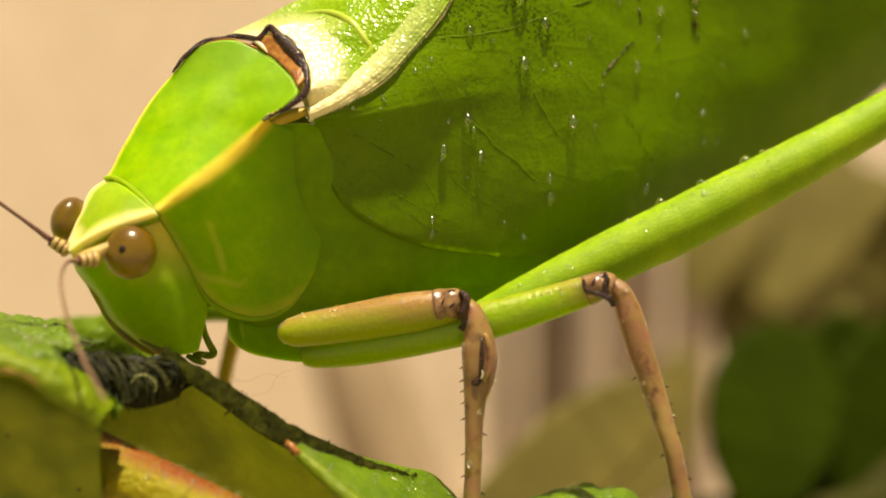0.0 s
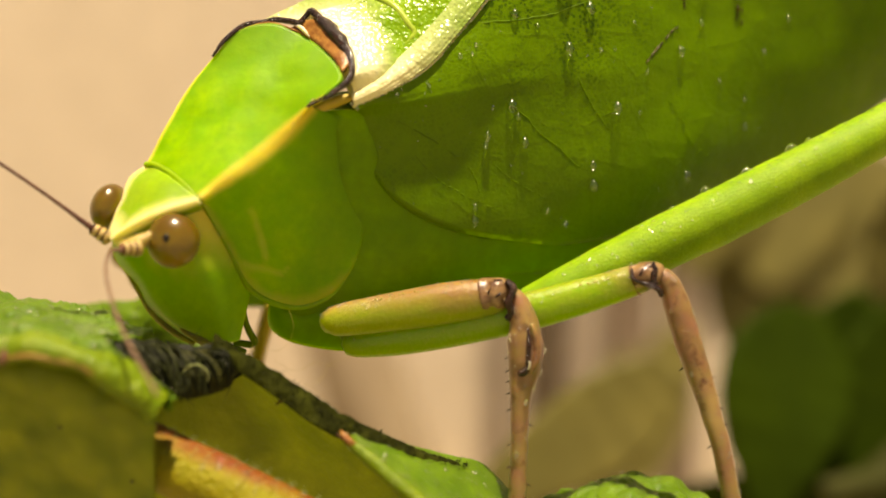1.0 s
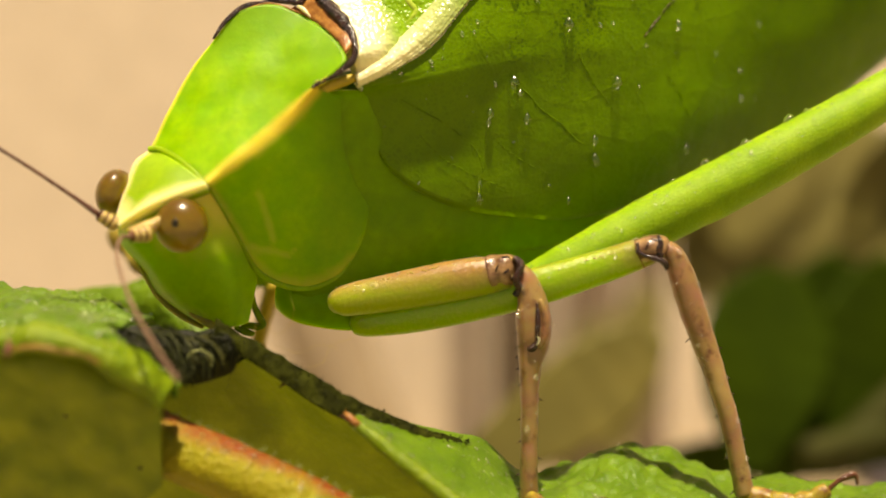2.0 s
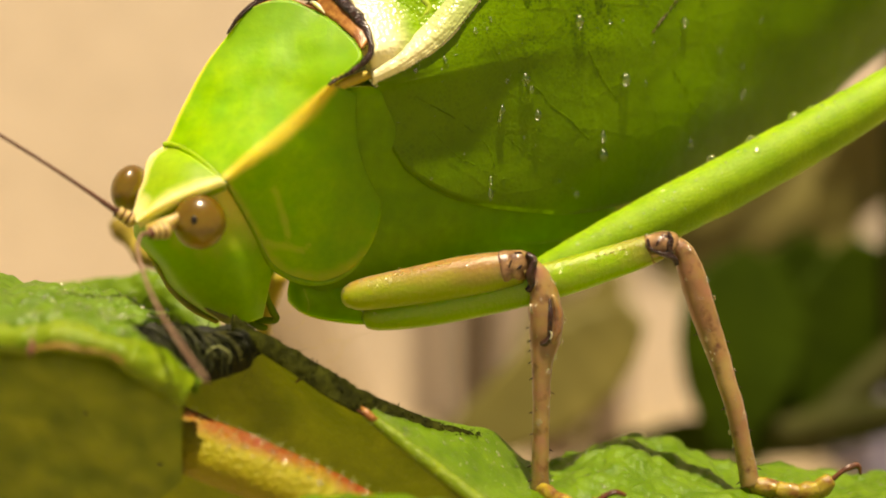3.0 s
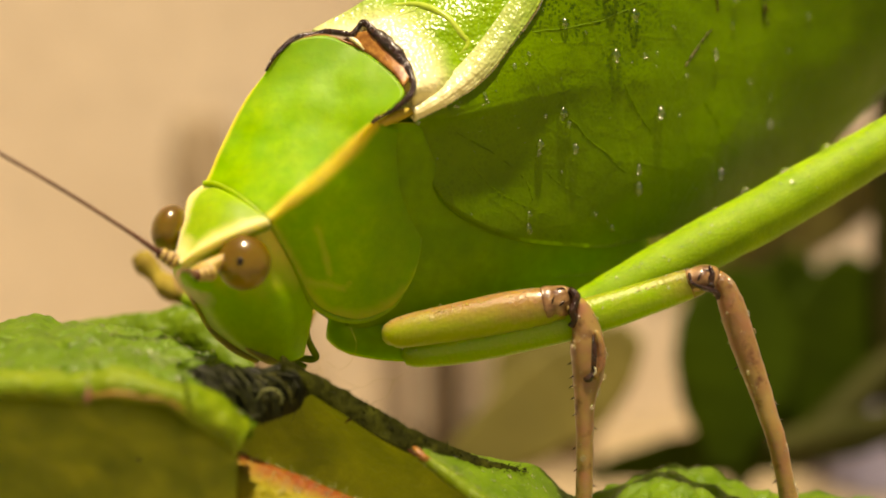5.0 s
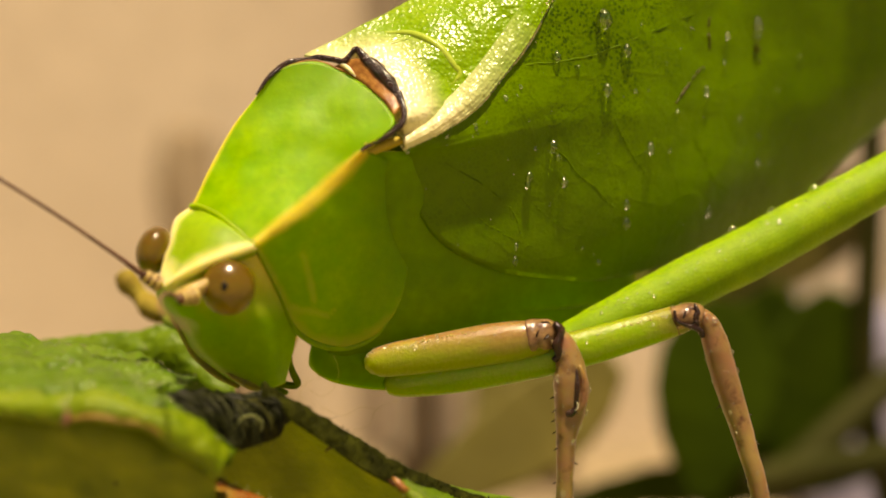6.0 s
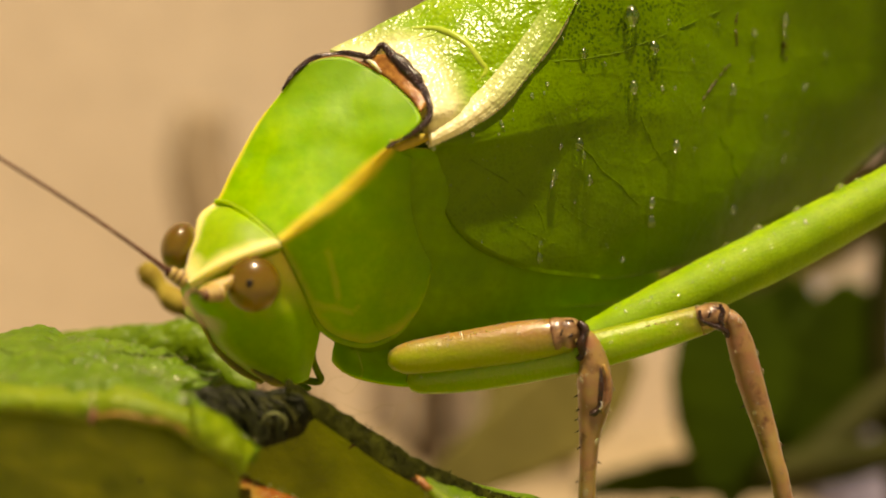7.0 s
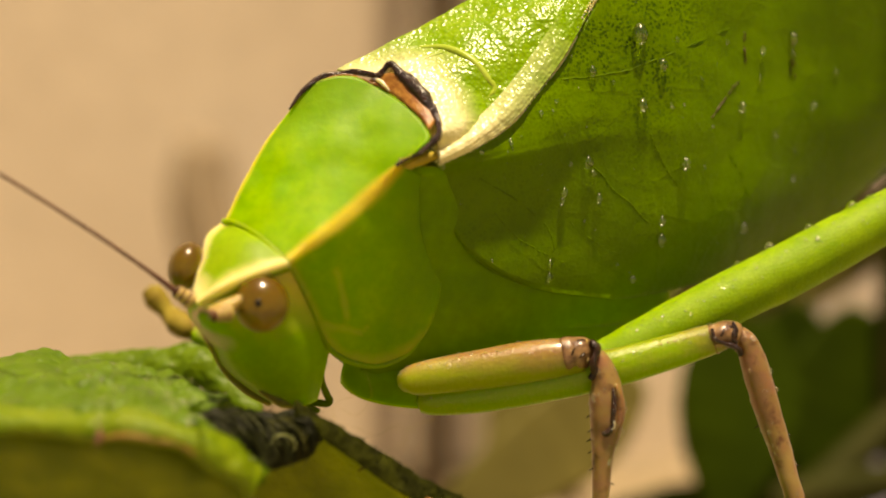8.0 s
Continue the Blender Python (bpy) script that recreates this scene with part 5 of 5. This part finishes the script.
for k in range(26):
    x, z = rng.uniform(-15.6, -11.4), rng.uniform(94.1, 95.6)
    turn, size, roll = rng.uniform(0, 6.3), rng.uniform(0.25, 0.7), rng.uniform(1.5, 4.0)
    y = -2.9 - 0.45 * (x + 13.5) * -0.5 + rng.uniform(-0.35, 0.1)
    arc = [(x + size * math.cos(turn + roll * u), y - 0.2 * math.sin(math.pi * u), z + 0.6 * size * math.sin(turn + roll * u), 0.012 + 0.014 * math.sin(math.pi * (0.1 + 0.8 * u))) for u in np.linspace(0, 1, 6)]
    part("fibre", tube(arc, 20, 6), "pleat" if k % 3 else "silk", plant)
EDGE_TOP = [(-12.03, -1.2, 96.08), (-10.69, -1, 95.35), (-9.04, -0.9, 94.37), (-7.38, -0.8, 93.32), (-5.94, -0.5, 92.39), (-4.45, 0.3, 91.62), (-3.29, 0.8, 91.04), (-2.0, 1.6, 90.5), (-1.3, 2.1, 90.22)]
EDGE_FRONT = [(-11.94, -1.7, 95.74), (-10.71, -1.45, 95.01), (-9.08, -1.3, 93.93), (-7.43, -1.3, 92.85), (-6.05, -1, 92.03), (-4.52, -0.2, 91.35), (-3.29, 0.5, 90.86), (-2.0, 1.42, 90.39), (-1.3, 2.05, 90.16)]
EDGE_LOW = [(-11.82, -1.6, 95.39), (-10.79, -1.5, 94.68), (-9.23, -1.4, 93.6), (-7.63, -1.5, 92.5), (-6.3, -1.2, 91.77), (-4.57, -0.3, 91.15), (-3.3, 0.42, 90.67), (-2.04, 1.38, 90.28), (-1.3, 2.0, 90.1)]
dark_edge = part("dark_edge", grid_mesh(loft([EDGE_TOP, EDGE_FRONT, EDGE_LOW], 150, 22), 0.18, lambda p, i, j: 0.14 * noise.noise(Vector(p) * 1.2) + 0.08 * noise.noise(Vector(p) * 4.1)), "dark_rimleaf", plant, "dark rough chewed leaf edge")
for line in ([(-9.3, -1.15, 93.28, 0.03), (-9.1, -1.2, 93.43, 0.05), (-8.67, -1.2, 93.37, 0.05), (-8.1, -1.25, 93.11, 0.04)], [(-8.1, -1.35, 92.98, 0.04), (-7.39, -1.4, 92.57, 0.08), (-6.68, -1.4, 92.11, 0.09), (-6.3, -1.4, 91.81, 0.05)]):
    part("dry_shred", tube(line, 24, 8, wobble=0.7), "claw", plant, "brown dried shred of the leaf edge")
# leaf underside that hangs below the edge
g = loft([[(-29.54, 2, 95.16), (-22.22, 2, 94.94), (-17.28, 2, 94.29), (-12.11, 1, 95.25), (-9.13, 0.2, 93.49), (-5.71, 0, 91.66)],
          [(-30.4, 3.5, 90.89), (-22.84, 3.5, 90.62), (-17.73, 3.5, 90.44), (-11.88, 2.6, 91.97), (-6.75, 2, 90.33), (-1.63, 1.6, 89.18)],
          [(-32.04, 6.5, 83.51), (-24.03, 6.5, 83.17), (-17.25, 6.5, 82.88), (-8.85, 5.5, 84.78), (-3.13, 4, 85.76), (2.08, 2.5, 85.13)],
          [(-34.01, 10, 73.67), (-25.47, 10, 73.22), (-16.77, 10, 72.76), (-7.84, 9, 74.24), (-1.96, 8, 75.85), (5.05, 6, 78.32)]], 60, 40)
part("leaf_underside", grid_mesh(g, 0.2, lambda p, i, j: 0.35 * noise.noise(Vector(p) * 0.25)), "leaf_under", plant, "smooth olive underside of a hanging leaf")
stem = part("stem", tube([(-28.64, -1, 97.11, 1.4), (-21.23, -1.6, 93.87, 1.4), (-17.47, -2, 92.61, 1.35), (-13.74, -2.45, 91.02, 1.3), (-10.01, -2.9, 89.55, 1.25), (-6.31, -2.9, 87.67, 1.2), (-2.11, -3, 85.06, 1.2), (2.16, -3, 82.2, 1.2), (10.33, 0, 69.1, 1.3), (17.62, 5, 38.5, 1.5), (16, 8, 30, 1.7), (17, 9, 0, 1.9)], 80, 24, wobble=0.05), "stem", plant, "hairy yellow-green stem, red on top")
# leaf with the bright midrib, running on into the blade under the feet
FAR_EDGE = [(-5.95, -0.5, 91.95), (-4.19, 1, 91.24), (-2.09, 2, 90.59), (-0.7, 3, 90.1), (0.86, 4, 88.48), (2.51, 5, 88.22), (4.65, 6, 88.79), (6.46, 6.5, 89.15), (8.47, 6.5, 88.82), (11.06, 6.5, 87.75), (13.97, 6.5, 87.41), (16.89, 6.5, 87.07), (20.37, 6.5, 87.35), (25.79, 6.5, 88.39)]
FAR_MID = [(-6.05, -1, 91.93), (-4.49, -0.4, 91.18), (-2.47, 0.4, 90.16), (-0.89, 1.2, 89.11), (0.63, 2.2, 88.05), (2.2, 3, 87.82), (4.13, 3.2, 88.6), (5.8, 3.4, 88.83), (7.7, 3.4, 88.43), (10.16, 3.4, 87.63), (12.92, 3.4, 87.34), (15.7, 3.4, 86.96), (19, 3.4, 87.25), (24.14, 3.4, 87.89)]
CENTRE = [(-6.13, -1.5, 91.94), (-4.76, -1.3, 91.1), (-2.83, -1.1, 89.64), (-1.11, -0.8, 88.39), (0.28, -0.6, 87.79), (1.65, -0.6, 87.61), (3.42, -0.6, 87.62), (4.98, -0.4, 87.82), (6.86, 0, 87.65), (9.18, 0, 87.41), (11.78, 0, 87.26), (14.32, -0.2, 87.03), (17.28, -0.5, 87.37), (22.07, -0.5, 87.71)]
NEAR_MID = [(-6.18, -1.7, 91.9), (-4.91, -2, 91.03), (-3.15, -2.3, 89.62), (-1.29, -2.6, 88.26), (0.33, -3, 87.38), (1.73, -3.2, 86.65), (3.35, -3.5, 86.66), (4.31, -3.5, 86.63), (6.06, -3.2, 86.47), (8.31, -3, 86.33), (10.76, -3, 86.23), (13.24, -3, 86.01), (16.09, -3.2, 86.56), (20.64, -3.2, 86.62)]
NEAR_EDGE = [(-6.2, -1.8, 91.87), (-5.03, -2.2, 90.98), (-3.29, -2.6, 89.55), (-1.33, -3, 88.02), (0.38, -3.4, 86.52), (2.04, -4, 84.95), (3.07, -6, 85.05), (3.98, -6, 85.01), (5.59, -6, 84.94), (7.66, -6, 84.85), (9.75, -6, 84.76), (12.08, -6, 84.54), (14.85, -6, 85.23), (19.16, -6, 85.05)]
g = loft([FAR_EDGE, FAR_MID, CENTRE, NEAR_MID, NEAR_EDGE], 260, 100)
FOOT_RELIEF = blister(0.62, 2.2)
leaf_feet = part("leaf", grid_mesh(g, 0.2, lambda p, i, j: FOOT_RELIEF(p, i, j) * max(0.12, min(1.0, (p[0] + 1.5) / 6.0))), "leaf", plant, "bright green dewy leaf under the feet")
midrib = part("midrib", tube([(-6.2, -1.9, 91.98, 0.2), (-4.91, -2.3, 91.04, 0.3), (-3.17, -2.6, 89.64, 0.34), (-1.33, -3, 88.29, 0.36), (0.51, -3.4, 87.23, 0.36), (2.33, -3.8, 86.19, 0.36)], 60, 14, wobble=0.12), "leaf_edge", plant, "hairy pale green midrib")
part("leaf_tip", tube([(-6.45, -1.9, 92.32, 0.03), (-6.2, -2.05, 92.13, 0.11), (-5.95, -2.1, 91.9, 0.17), (-5.75, -2.1, 91.7, 0.1)], 26, 14, wobble=0.9), "membrane", plant, "orange-brown dried leaf tip")
# nearest leaf along the bottom
leaf_front = part("leaf", grid_mesh(loft([[(-10.93, -7, 88.35), (-9.77, -6.5, 89.1), (-8.04, -6, 89.32), (-4.93, -5.5, 89.17), (-2.24, -5.5, 88.75), (0.01, -5.5, 88.02), (2.05, -5.5, 86.79)], [(-10.89, -7.4, 88.32), (-9.45, -8, 89.02), (-7.55, -8, 89.16), (-4.8, -8, 89.05), (-2.46, -8, 88.53), (-0.54, -8, 87.8), (1.4, -8, 86.84)], [(-10.81, -7.6, 88.24), (-9.14, -10, 88.07), (-7.12, -11, 87.67), (-4.73, -11, 87.57), (-2.74, -11, 87.07), (-1.14, -11, 86.6), (0.47, -11, 86.11)]], 60, 24), 0.2, blister(0.25, 1.6)), "leaf", plant, "bright green leaf edge in front of the stem")
# Dark lump put where the hollow between the leaf blades is shaded.
part("hole_scrap", tube([(3.1, -2.3, 86.75, 0.2), (3.6, -2.3, 86.95, 0.5), (4.0, -2.2, 87.2, 0.62), (4.25, -2.1, 87.45, 0.5), (4.55, -2.1, 87.25, 0.45), (4.75, -2.2, 86.85, 0.2)], 50, 18, squash=0.5, wobble=0.9), "rim", plant, "black-brown lump standing for the shaded leaf hole")


# ---- dew, spines and hairs ----
def template(seg, rings, stretch=1.0):
    """Vertices and faces of a unit bead whose lower half is drawn out by stretch."""
    bm = bmesh.new()
    bmesh.ops.create_uvsphere(bm, u_segments=seg, v_segments=rings, radius=1)
    v = np.array([x.co[:] for x in bm.verts])
    v[:, 2] = np.where(v[:, 2] < 0, v[:, 2] * stretch, v[:, 2] * (0.5 + 0.5 * stretch))
    v[:, :2] *= (1 - 0.22 * np.clip(v[:, 2], 0, 2))[:, None]
    faces = [[x.index for x in f.verts] for f in bm.faces]
    bm.free()
    return v, faces


def joined(name, shapes, material, parent, label="", kind="stuff"):
    """One mesh from many (vertices in mm, faces) pieces given in the place's coordinates."""
    verts, faces, base = [], [], Vector((0, 0, 0))
    n = 0
    for v, f in shapes:
        verts.append(v)
        faces += [[k + n for k in q] for q in f]
        n += len(v)
    if parent is not None:
        base = parent.location
    me = bpy.data.meshes.new(name)
    me.from_pydata((np.concatenate(verts) * MM - np.array(base)).tolist(), [], faces)
    for p in me.polygons:
        p.use_smooth = True
    me.materials.append(M[material])
    ob = new(name, me)
    ob.parent = parent
    return tagged(ob, label, kind=kind)


def skin(ob, top=None, want=None):
    """Points (mm, place's coordinates) and normals on a part; want: keeps those for which want(p, n) holds."""
    base = ob.location + (ob.parent.location if ob.parent else Vector((0, 0, 0)))
    out = []
    for v in ob.data.vertices:
        p, n = (v.co + base) / MM, v.normal
        if want is None or want(p, n):
            out.append((np.array(p), np.array(n)))
    return out


def beads_on(ob, count, small, large, want, rng, stretch=1.0, seg=10, sink=0.35):
    v, f = template(seg, 6, stretch)
    spots = skin(ob, want=want)
    out = []
    for _ in range(count):
        p, n = spots[rng.randrange(len(spots))]
        r = small + (large - small) * rng.random() ** 3
        jit = np.array([rng.uniform(-0.15, 0.15) for _ in range(3)])
        flat = v - np.outer(v @ n, n) * 0.5
        out.append((flat * r + p + jit - n * np.dot(jit, n) + n * r * 0.6 * (1 - sink), f))
    return out


def hairs_on(ob, count, small, large, want, rng, thick=0.012, lean=0.35):
    spots = skin(ob, want=want)
    out = []
    for _ in range(count):
        p, n = spots[rng.randrange(len(spots))]
        way = n + np.array([rng.uniform(-lean, lean) for _ in range(3)])
        way /= np.linalg.norm(way)
        a = np.cross(way, (0.3, 0.2, 0.9))
        a /= np.linalg.norm(a)
        b = np.cross(way, a)
        size = rng.uniform(small, large)
        p = p + np.array([rng.uniform(-0.12, 0.12) for _ in range(3)]) - n * 0.03
        ring = [p + (a * math.cos(w) + b * math.sin(w)) * thick for w in (0, 2.1, 4.2)]
        bent = p + way * size + np.array([0, 0, -0.15 * size])
        out.append((np.array(ring + [bent]), [(0, 1, 3), (1, 2, 3), (2, 0, 3), (2, 1, 0)]))
    return out


RNG = random.Random(5)


def drop_thing(r, stretch):
    v, f = template(16, 10, stretch)
    return tagged(joined("water_drop", [(v * r, f)], "water", None, kind=""), "clear round water drop clinging to the wing", "drop", group="drops on the wing")


WING_DROPS = [(3.34, 4.2, 112.61, 4), (4.51, 4.6, 111.24, 3), (1.04, 3.3, 110.74, 2), (3.54, 4.3, 109.34, 3), (2.09, 3.7, 110.29, 0), (9.04, 6.2, 109.63, 2), (12.02, 7.2, 113.26, 3), (12.06, 7.2, 112.54, 1), (0.94, 3.3, 106.63, 3), (1.22, 3.4, 106.13, 1), (5.85, 5.1, 106.71, 3), (6.96, 5.5, 106.58, 0), (-0.17, 2.9, 105.21, 2), (-0.25, 2.8, 104.8, 1), (1.54, 3.5, 104.99, 2), (4.74, 4.7, 104.01, 2), (4.78, 4.7, 103.1, 3)]
WING_DROPS += [(-0.71, 2.6, 101.98, 1), (-0.73, 2.6, 101.32, 2), (2.63, 3.9, 101.88, 0), (3.49, 4.2, 101.19, 1), (9.52, 6.3, 103.73, 2), (12.55, 7.4, 107.63, 1), (12.62, 7.4, 106.32, 1), (5.29, 4.9, 112.49, 0), (10.23, 6.6, 112.47, 1), (8.13, 5.9, 112.65, 0), (10.09, 6.6, 111.09, 1), (7.34, 5.6, 108.51, 0), (13.41, 7.6, 106.4, 1), (11.15, 6.9, 108.41, 0), (6.66, 5.4, 110.77, 0), (13.53, 7.7, 110.06, 0), (14.8, 8.1, 111.82, 1)]
SIZES = [(0.11, 1.1), (0.15, 1.3), (0.20, 1.5), (0.26, 1.4), (0.38, 1.5)]
kinds = {}
for x, y, z, k in WING_DROPS:
    r, stretch = SIZES[k]
    m = pose(x * MM, (on_wing(x, z) - r * 0.5) * MM, z * MM)
    if k not in kinds:
        kinds[k] = drop_thing(r, stretch)
        kinds[k].matrix_basis = m
    else:
        copy_thing(kinds[k], m)

front = lambda p, n: n.y < -0.25 and p.x < 28
up_front = lambda p, n: n.y < 0.35 and n.z > -0.15 and p.x < 26
strip = lambda p, n: 0.35 < n.z < 0.93 and n.y < -0.1 and p.x < 26
joined("dew", beads_on(hind_femur, 260, 0.02, 0.10, strip, RNG, sink=0.5) + beads_on(hind_femur, 50, 0.02, 0.08, up_front, RNG, sink=0.5), "dew", katydid, "fine dew on the thigh")
v, f = template(16, 10)
joined("dew_drops", [(v * r + np.array([x, y, z]), f) for x, y, z, r in [(8.44, 5.0, 102.0, 0.14), (9.98, 5.0, 102.82, 0.24), (11.87, 5.0, 103.73, 0.24), (13.94, 5.0, 104.78, 0.3), (14.72, 5.0, 105.19, 0.16), (5.89, 5.0, 100.55, 0.11), (7.09, 5.0, 101.23, 0.11)]], "water", katydid, "clear beads of water along the thigh's top")
joined("dew", beads_on(wing, 110, 0.04, 0.13, lambda p, n: p.x < 24 and p.z > 98, RNG, 1.2, sink=0.5), "dew", katydid, "fine dew on the wing")
joined("dew", sum((beads_on(o, 44, 0.05, 0.16, lambda p, n: n.y < 0.6, RNG) for o in tibias), []), "dew", katydid, "dew beads on the shins")
joined("dew", sum((beads_on(o, 70, 0.04, 0.10, lambda p, n: n.z > 0.2 and n.y < 0.3, RNG) for o in femora), []), "dew", katydid, "dew beads on the thighs")
line, wide = crom([p[:3] for p in RIM], 150), crom([p[3:] for p in RIM], 150)[:, 0]
v, f = template(8, 5)
joined("rim_grain", [(v * (0.05 + 0.02 * math.sin(k * 3.7)) + p + np.array([0.5 * math.sin(k * 2.1), -0.7, 0.5 * math.cos(k * 2.1)]) * w * 0.8, f) for k, (p, w) in enumerate(zip(line, wide))], "rim", katydid, "dark glossy grain on the rim")
line = crom([p[:3] for p in RIDGE], 84)
v, f = template(8, 5)
joined("seam", [(v * (0.06 + 0.015 * math.sin(k * 2.7)) + p + np.array([dx, -0.10 - dy, dz]), f) for dx, dy, dz in ((0.0, 0.0, 0.0), (-0.10, 0.06, 0.12)) for k, p in enumerate(line)], "cream", katydid, "rows of fine pale beads on the fold")
# Pale beads put the glints of the dewy ridge into colour.
for base, rows in ((fore, [(-7.0, 1.6, 97.15, 0.02), (-4.8, 1.4, 97.76, 0.04), (-2.22, 1.2, 98.25, 0.045), (-0.4, 1.12, 98.45, 0.03)]), (mid_femur, [(1.6, 1.7, 97.75, 0.02), (3.4, 1.52, 98.22, 0.045), (5.0, 1.4, 98.66, 0.05), (6.3, 1.32, 99.08, 0.04)])):
    rng = random.Random(3)
    beads = [(v * p[3] * rng.uniform(0.5, 1.3) + p[:3] + np.array([rng.uniform(-0.05, 0.05), 0, rng.uniform(-0.07, 0.07)]), f) for p in crom(rows, 60)]
    joined("thigh_ridge", beads, "ridge_dew", katydid, "bumpy dewy ridge, its glints put into a pale colour")
for o in (fore_knee, mid_knee):
    spots = skin(o, want=lambda p, n: n.y < -0.1)
    rng = random.Random(11)
    for k in range(7):
        p, n = spots[rng.randrange(len(spots))]
        d = np.cross(n, (rng.uniform(-1, 1), rng.uniform(-1, 1), rng.uniform(-1, 1)))
        d *= rng.uniform(0.10, 0.26) / max(np.linalg.norm(d), 1e-6)
        r = rng.uniform(0.04, 0.08)
        part("joint_mark", tube([(*(p - d - n * 0.05), r * 0.4), (*(p + n * 0.01), r), (*(p + d * 0.8 - n * 0.03), r * 0.7), (*(p + d * 1.2 + np.array([0, 0, 0.08]) - n * 0.08), r * 0.3)], 10, 8, wobble=0.8, seed=k), "rim" if k % 3 else "socket", o)
for o in tibias:
    spots = skin(o, want=lambda p, n: abs(n.x) > 0.9 and abs(n.y) < 0.4 and p.z < 95.5)
    for k in range(12):
        p, n = spots[int((k + 0.5) / 12 * len(spots))]
        e = p + n * 0.20 + np.array([0, 0, -0.12])
        part("spine", tube([(*(p - n * 0.05), 0.04), (*((p + e) / 2), 0.03), (*e, 0.008)], 5, 6), "rim", o)

joined("rim_drops", [(template(16, 10)[0] * r + np.array(p), template(16, 10)[1]) for p, r in (([-15.01, -6.5, 95.7], 0.10), ([-18.66, -6.9, 96.32], 0.12))], "water", plant, "clear beads of water on the rim")
for o, n_dew, n_hair in ((leaf_bumpy, 600, 260), (leaf_feet, 620, 360), (leaf_front, 60, 60), (leaf_back, 20, 30)):
    top = lambda p, n: n.z > 0.30
    joined("dew", beads_on(o, n_dew, 0.03, 0.13, top, RNG, sink=0.45), "dew", plant, "glittering dew on the leaf")
    joined("hairs", hairs_on(o, n_hair, 0.10, 0.30, top, RNG), "hair", plant, "short pale leaf hairs")
red_top = lambda p, n: n.z > 0.45 and n.y < 0.5 and -14 < p.x < 6
joined("dew", beads_on(stem, 330, 0.03, 0.08, lambda p, n: red_top(p, n) and p.x > -12, RNG, sink=0.45), "dew", plant, "glittering dew on the stem")
joined("hairs", hairs_on(stem, 800, 0.10, 0.38, red_top, RNG), "hair", plant, "fine stem hairs")
joined("hairs", hairs_on(midrib, 300, 0.15, 0.40, lambda p, n: n.z > 0.0, RNG), "hair", plant, "fine midrib hairs")
joined("hairs", hairs_on(dark_edge, 420, 0.15, 0.6, lambda p, n: n.z > -0.3, RNG, 0.012), "silk", plant, "dark bristly hairs")
joined("ragged_fringe", hairs_on(dark_edge, 150, 0.08, 0.22, lambda p, n: n.y < 0.2, RNG, 0.06, 1.4), "dark_rimleaf", plant, "torn dark fringe of the leaf edge")
joined("hairs", hairs_on(curl, 140, 0.5, 1.5, None, RNG, 0.014, 1.6), "silk", plant, "tangled dark wet hairs")
for x, y, z in [(-17.3, -4.75, 92.72), (-14.5, -4.25, 90.5)]:
    part("speck", ball((x, y, z), (0.09, 0.09, 0.07), None, 10, 8), "speck", plant)


for line in ([(-10.05, -0.4, 95.81), (-9.53, -0.3, 95.49), (-9.04, -0.2, 95.77), (-8.79, 0.1, 96.48), (-9.02, 0.3, 97.22)], [(-9.52, -0.6, 95.08), (-8.58, -0.2, 94.64), (-7.84, 0, 94.97), (-6.87, 0.2, 94.8)],
             [(-8.09, -0.8, 94.08), (-7.48, -0.6, 94.28), (-7.1, -0.3, 94.98), (-6.11, 0, 95.29)], [(-10.21, -1, 95.38), (-10.41, -0.8, 95.74), (-10.08, -0.5, 96.17), (-9.51, -0.3, 96.28)]):
    part("silk_hair", tube([(*p, 0.006) for p in line], 30, 5), "far_foot", plant)


def motions():
    """The near feeler swings; the twig trembles as the insect feeds."""
    at = near_antenna.location.copy()
    rest = pose(*at)
    first = Vector(np.subtract(near_lash[-1][:3], near_lash[0][:3]).tolist())
    turned = Matrix.Translation(at) @ first.rotation_difference(Vector((0.20, -0.97, -0.05))).to_matrix().to_4x4()
    walk(near_antenna, [(0, rest), (1.5, rest), (3.0, rest), (3.4, turned), (4.5, turned), (6.0, turned), (8.0, turned)])
    b = plant.location.copy()
    sway = [(0, 0, 0), (0.5, 0.02, 0.05), (1.0, 0.30, 0.05), (1.5, 0, 0), (3.0, -0.15, 0), (3.5, 0.28, -0.20), (4.0, -0.05, -0.05), (4.5, 0, 0), (6.0, 0.03, 0.03), (8.0, 0, 0)]
    walk(plant, [(t, pose(b.x + x * MM, b.y, b.z + z * MM)) for t, x, z in sway])


motions()
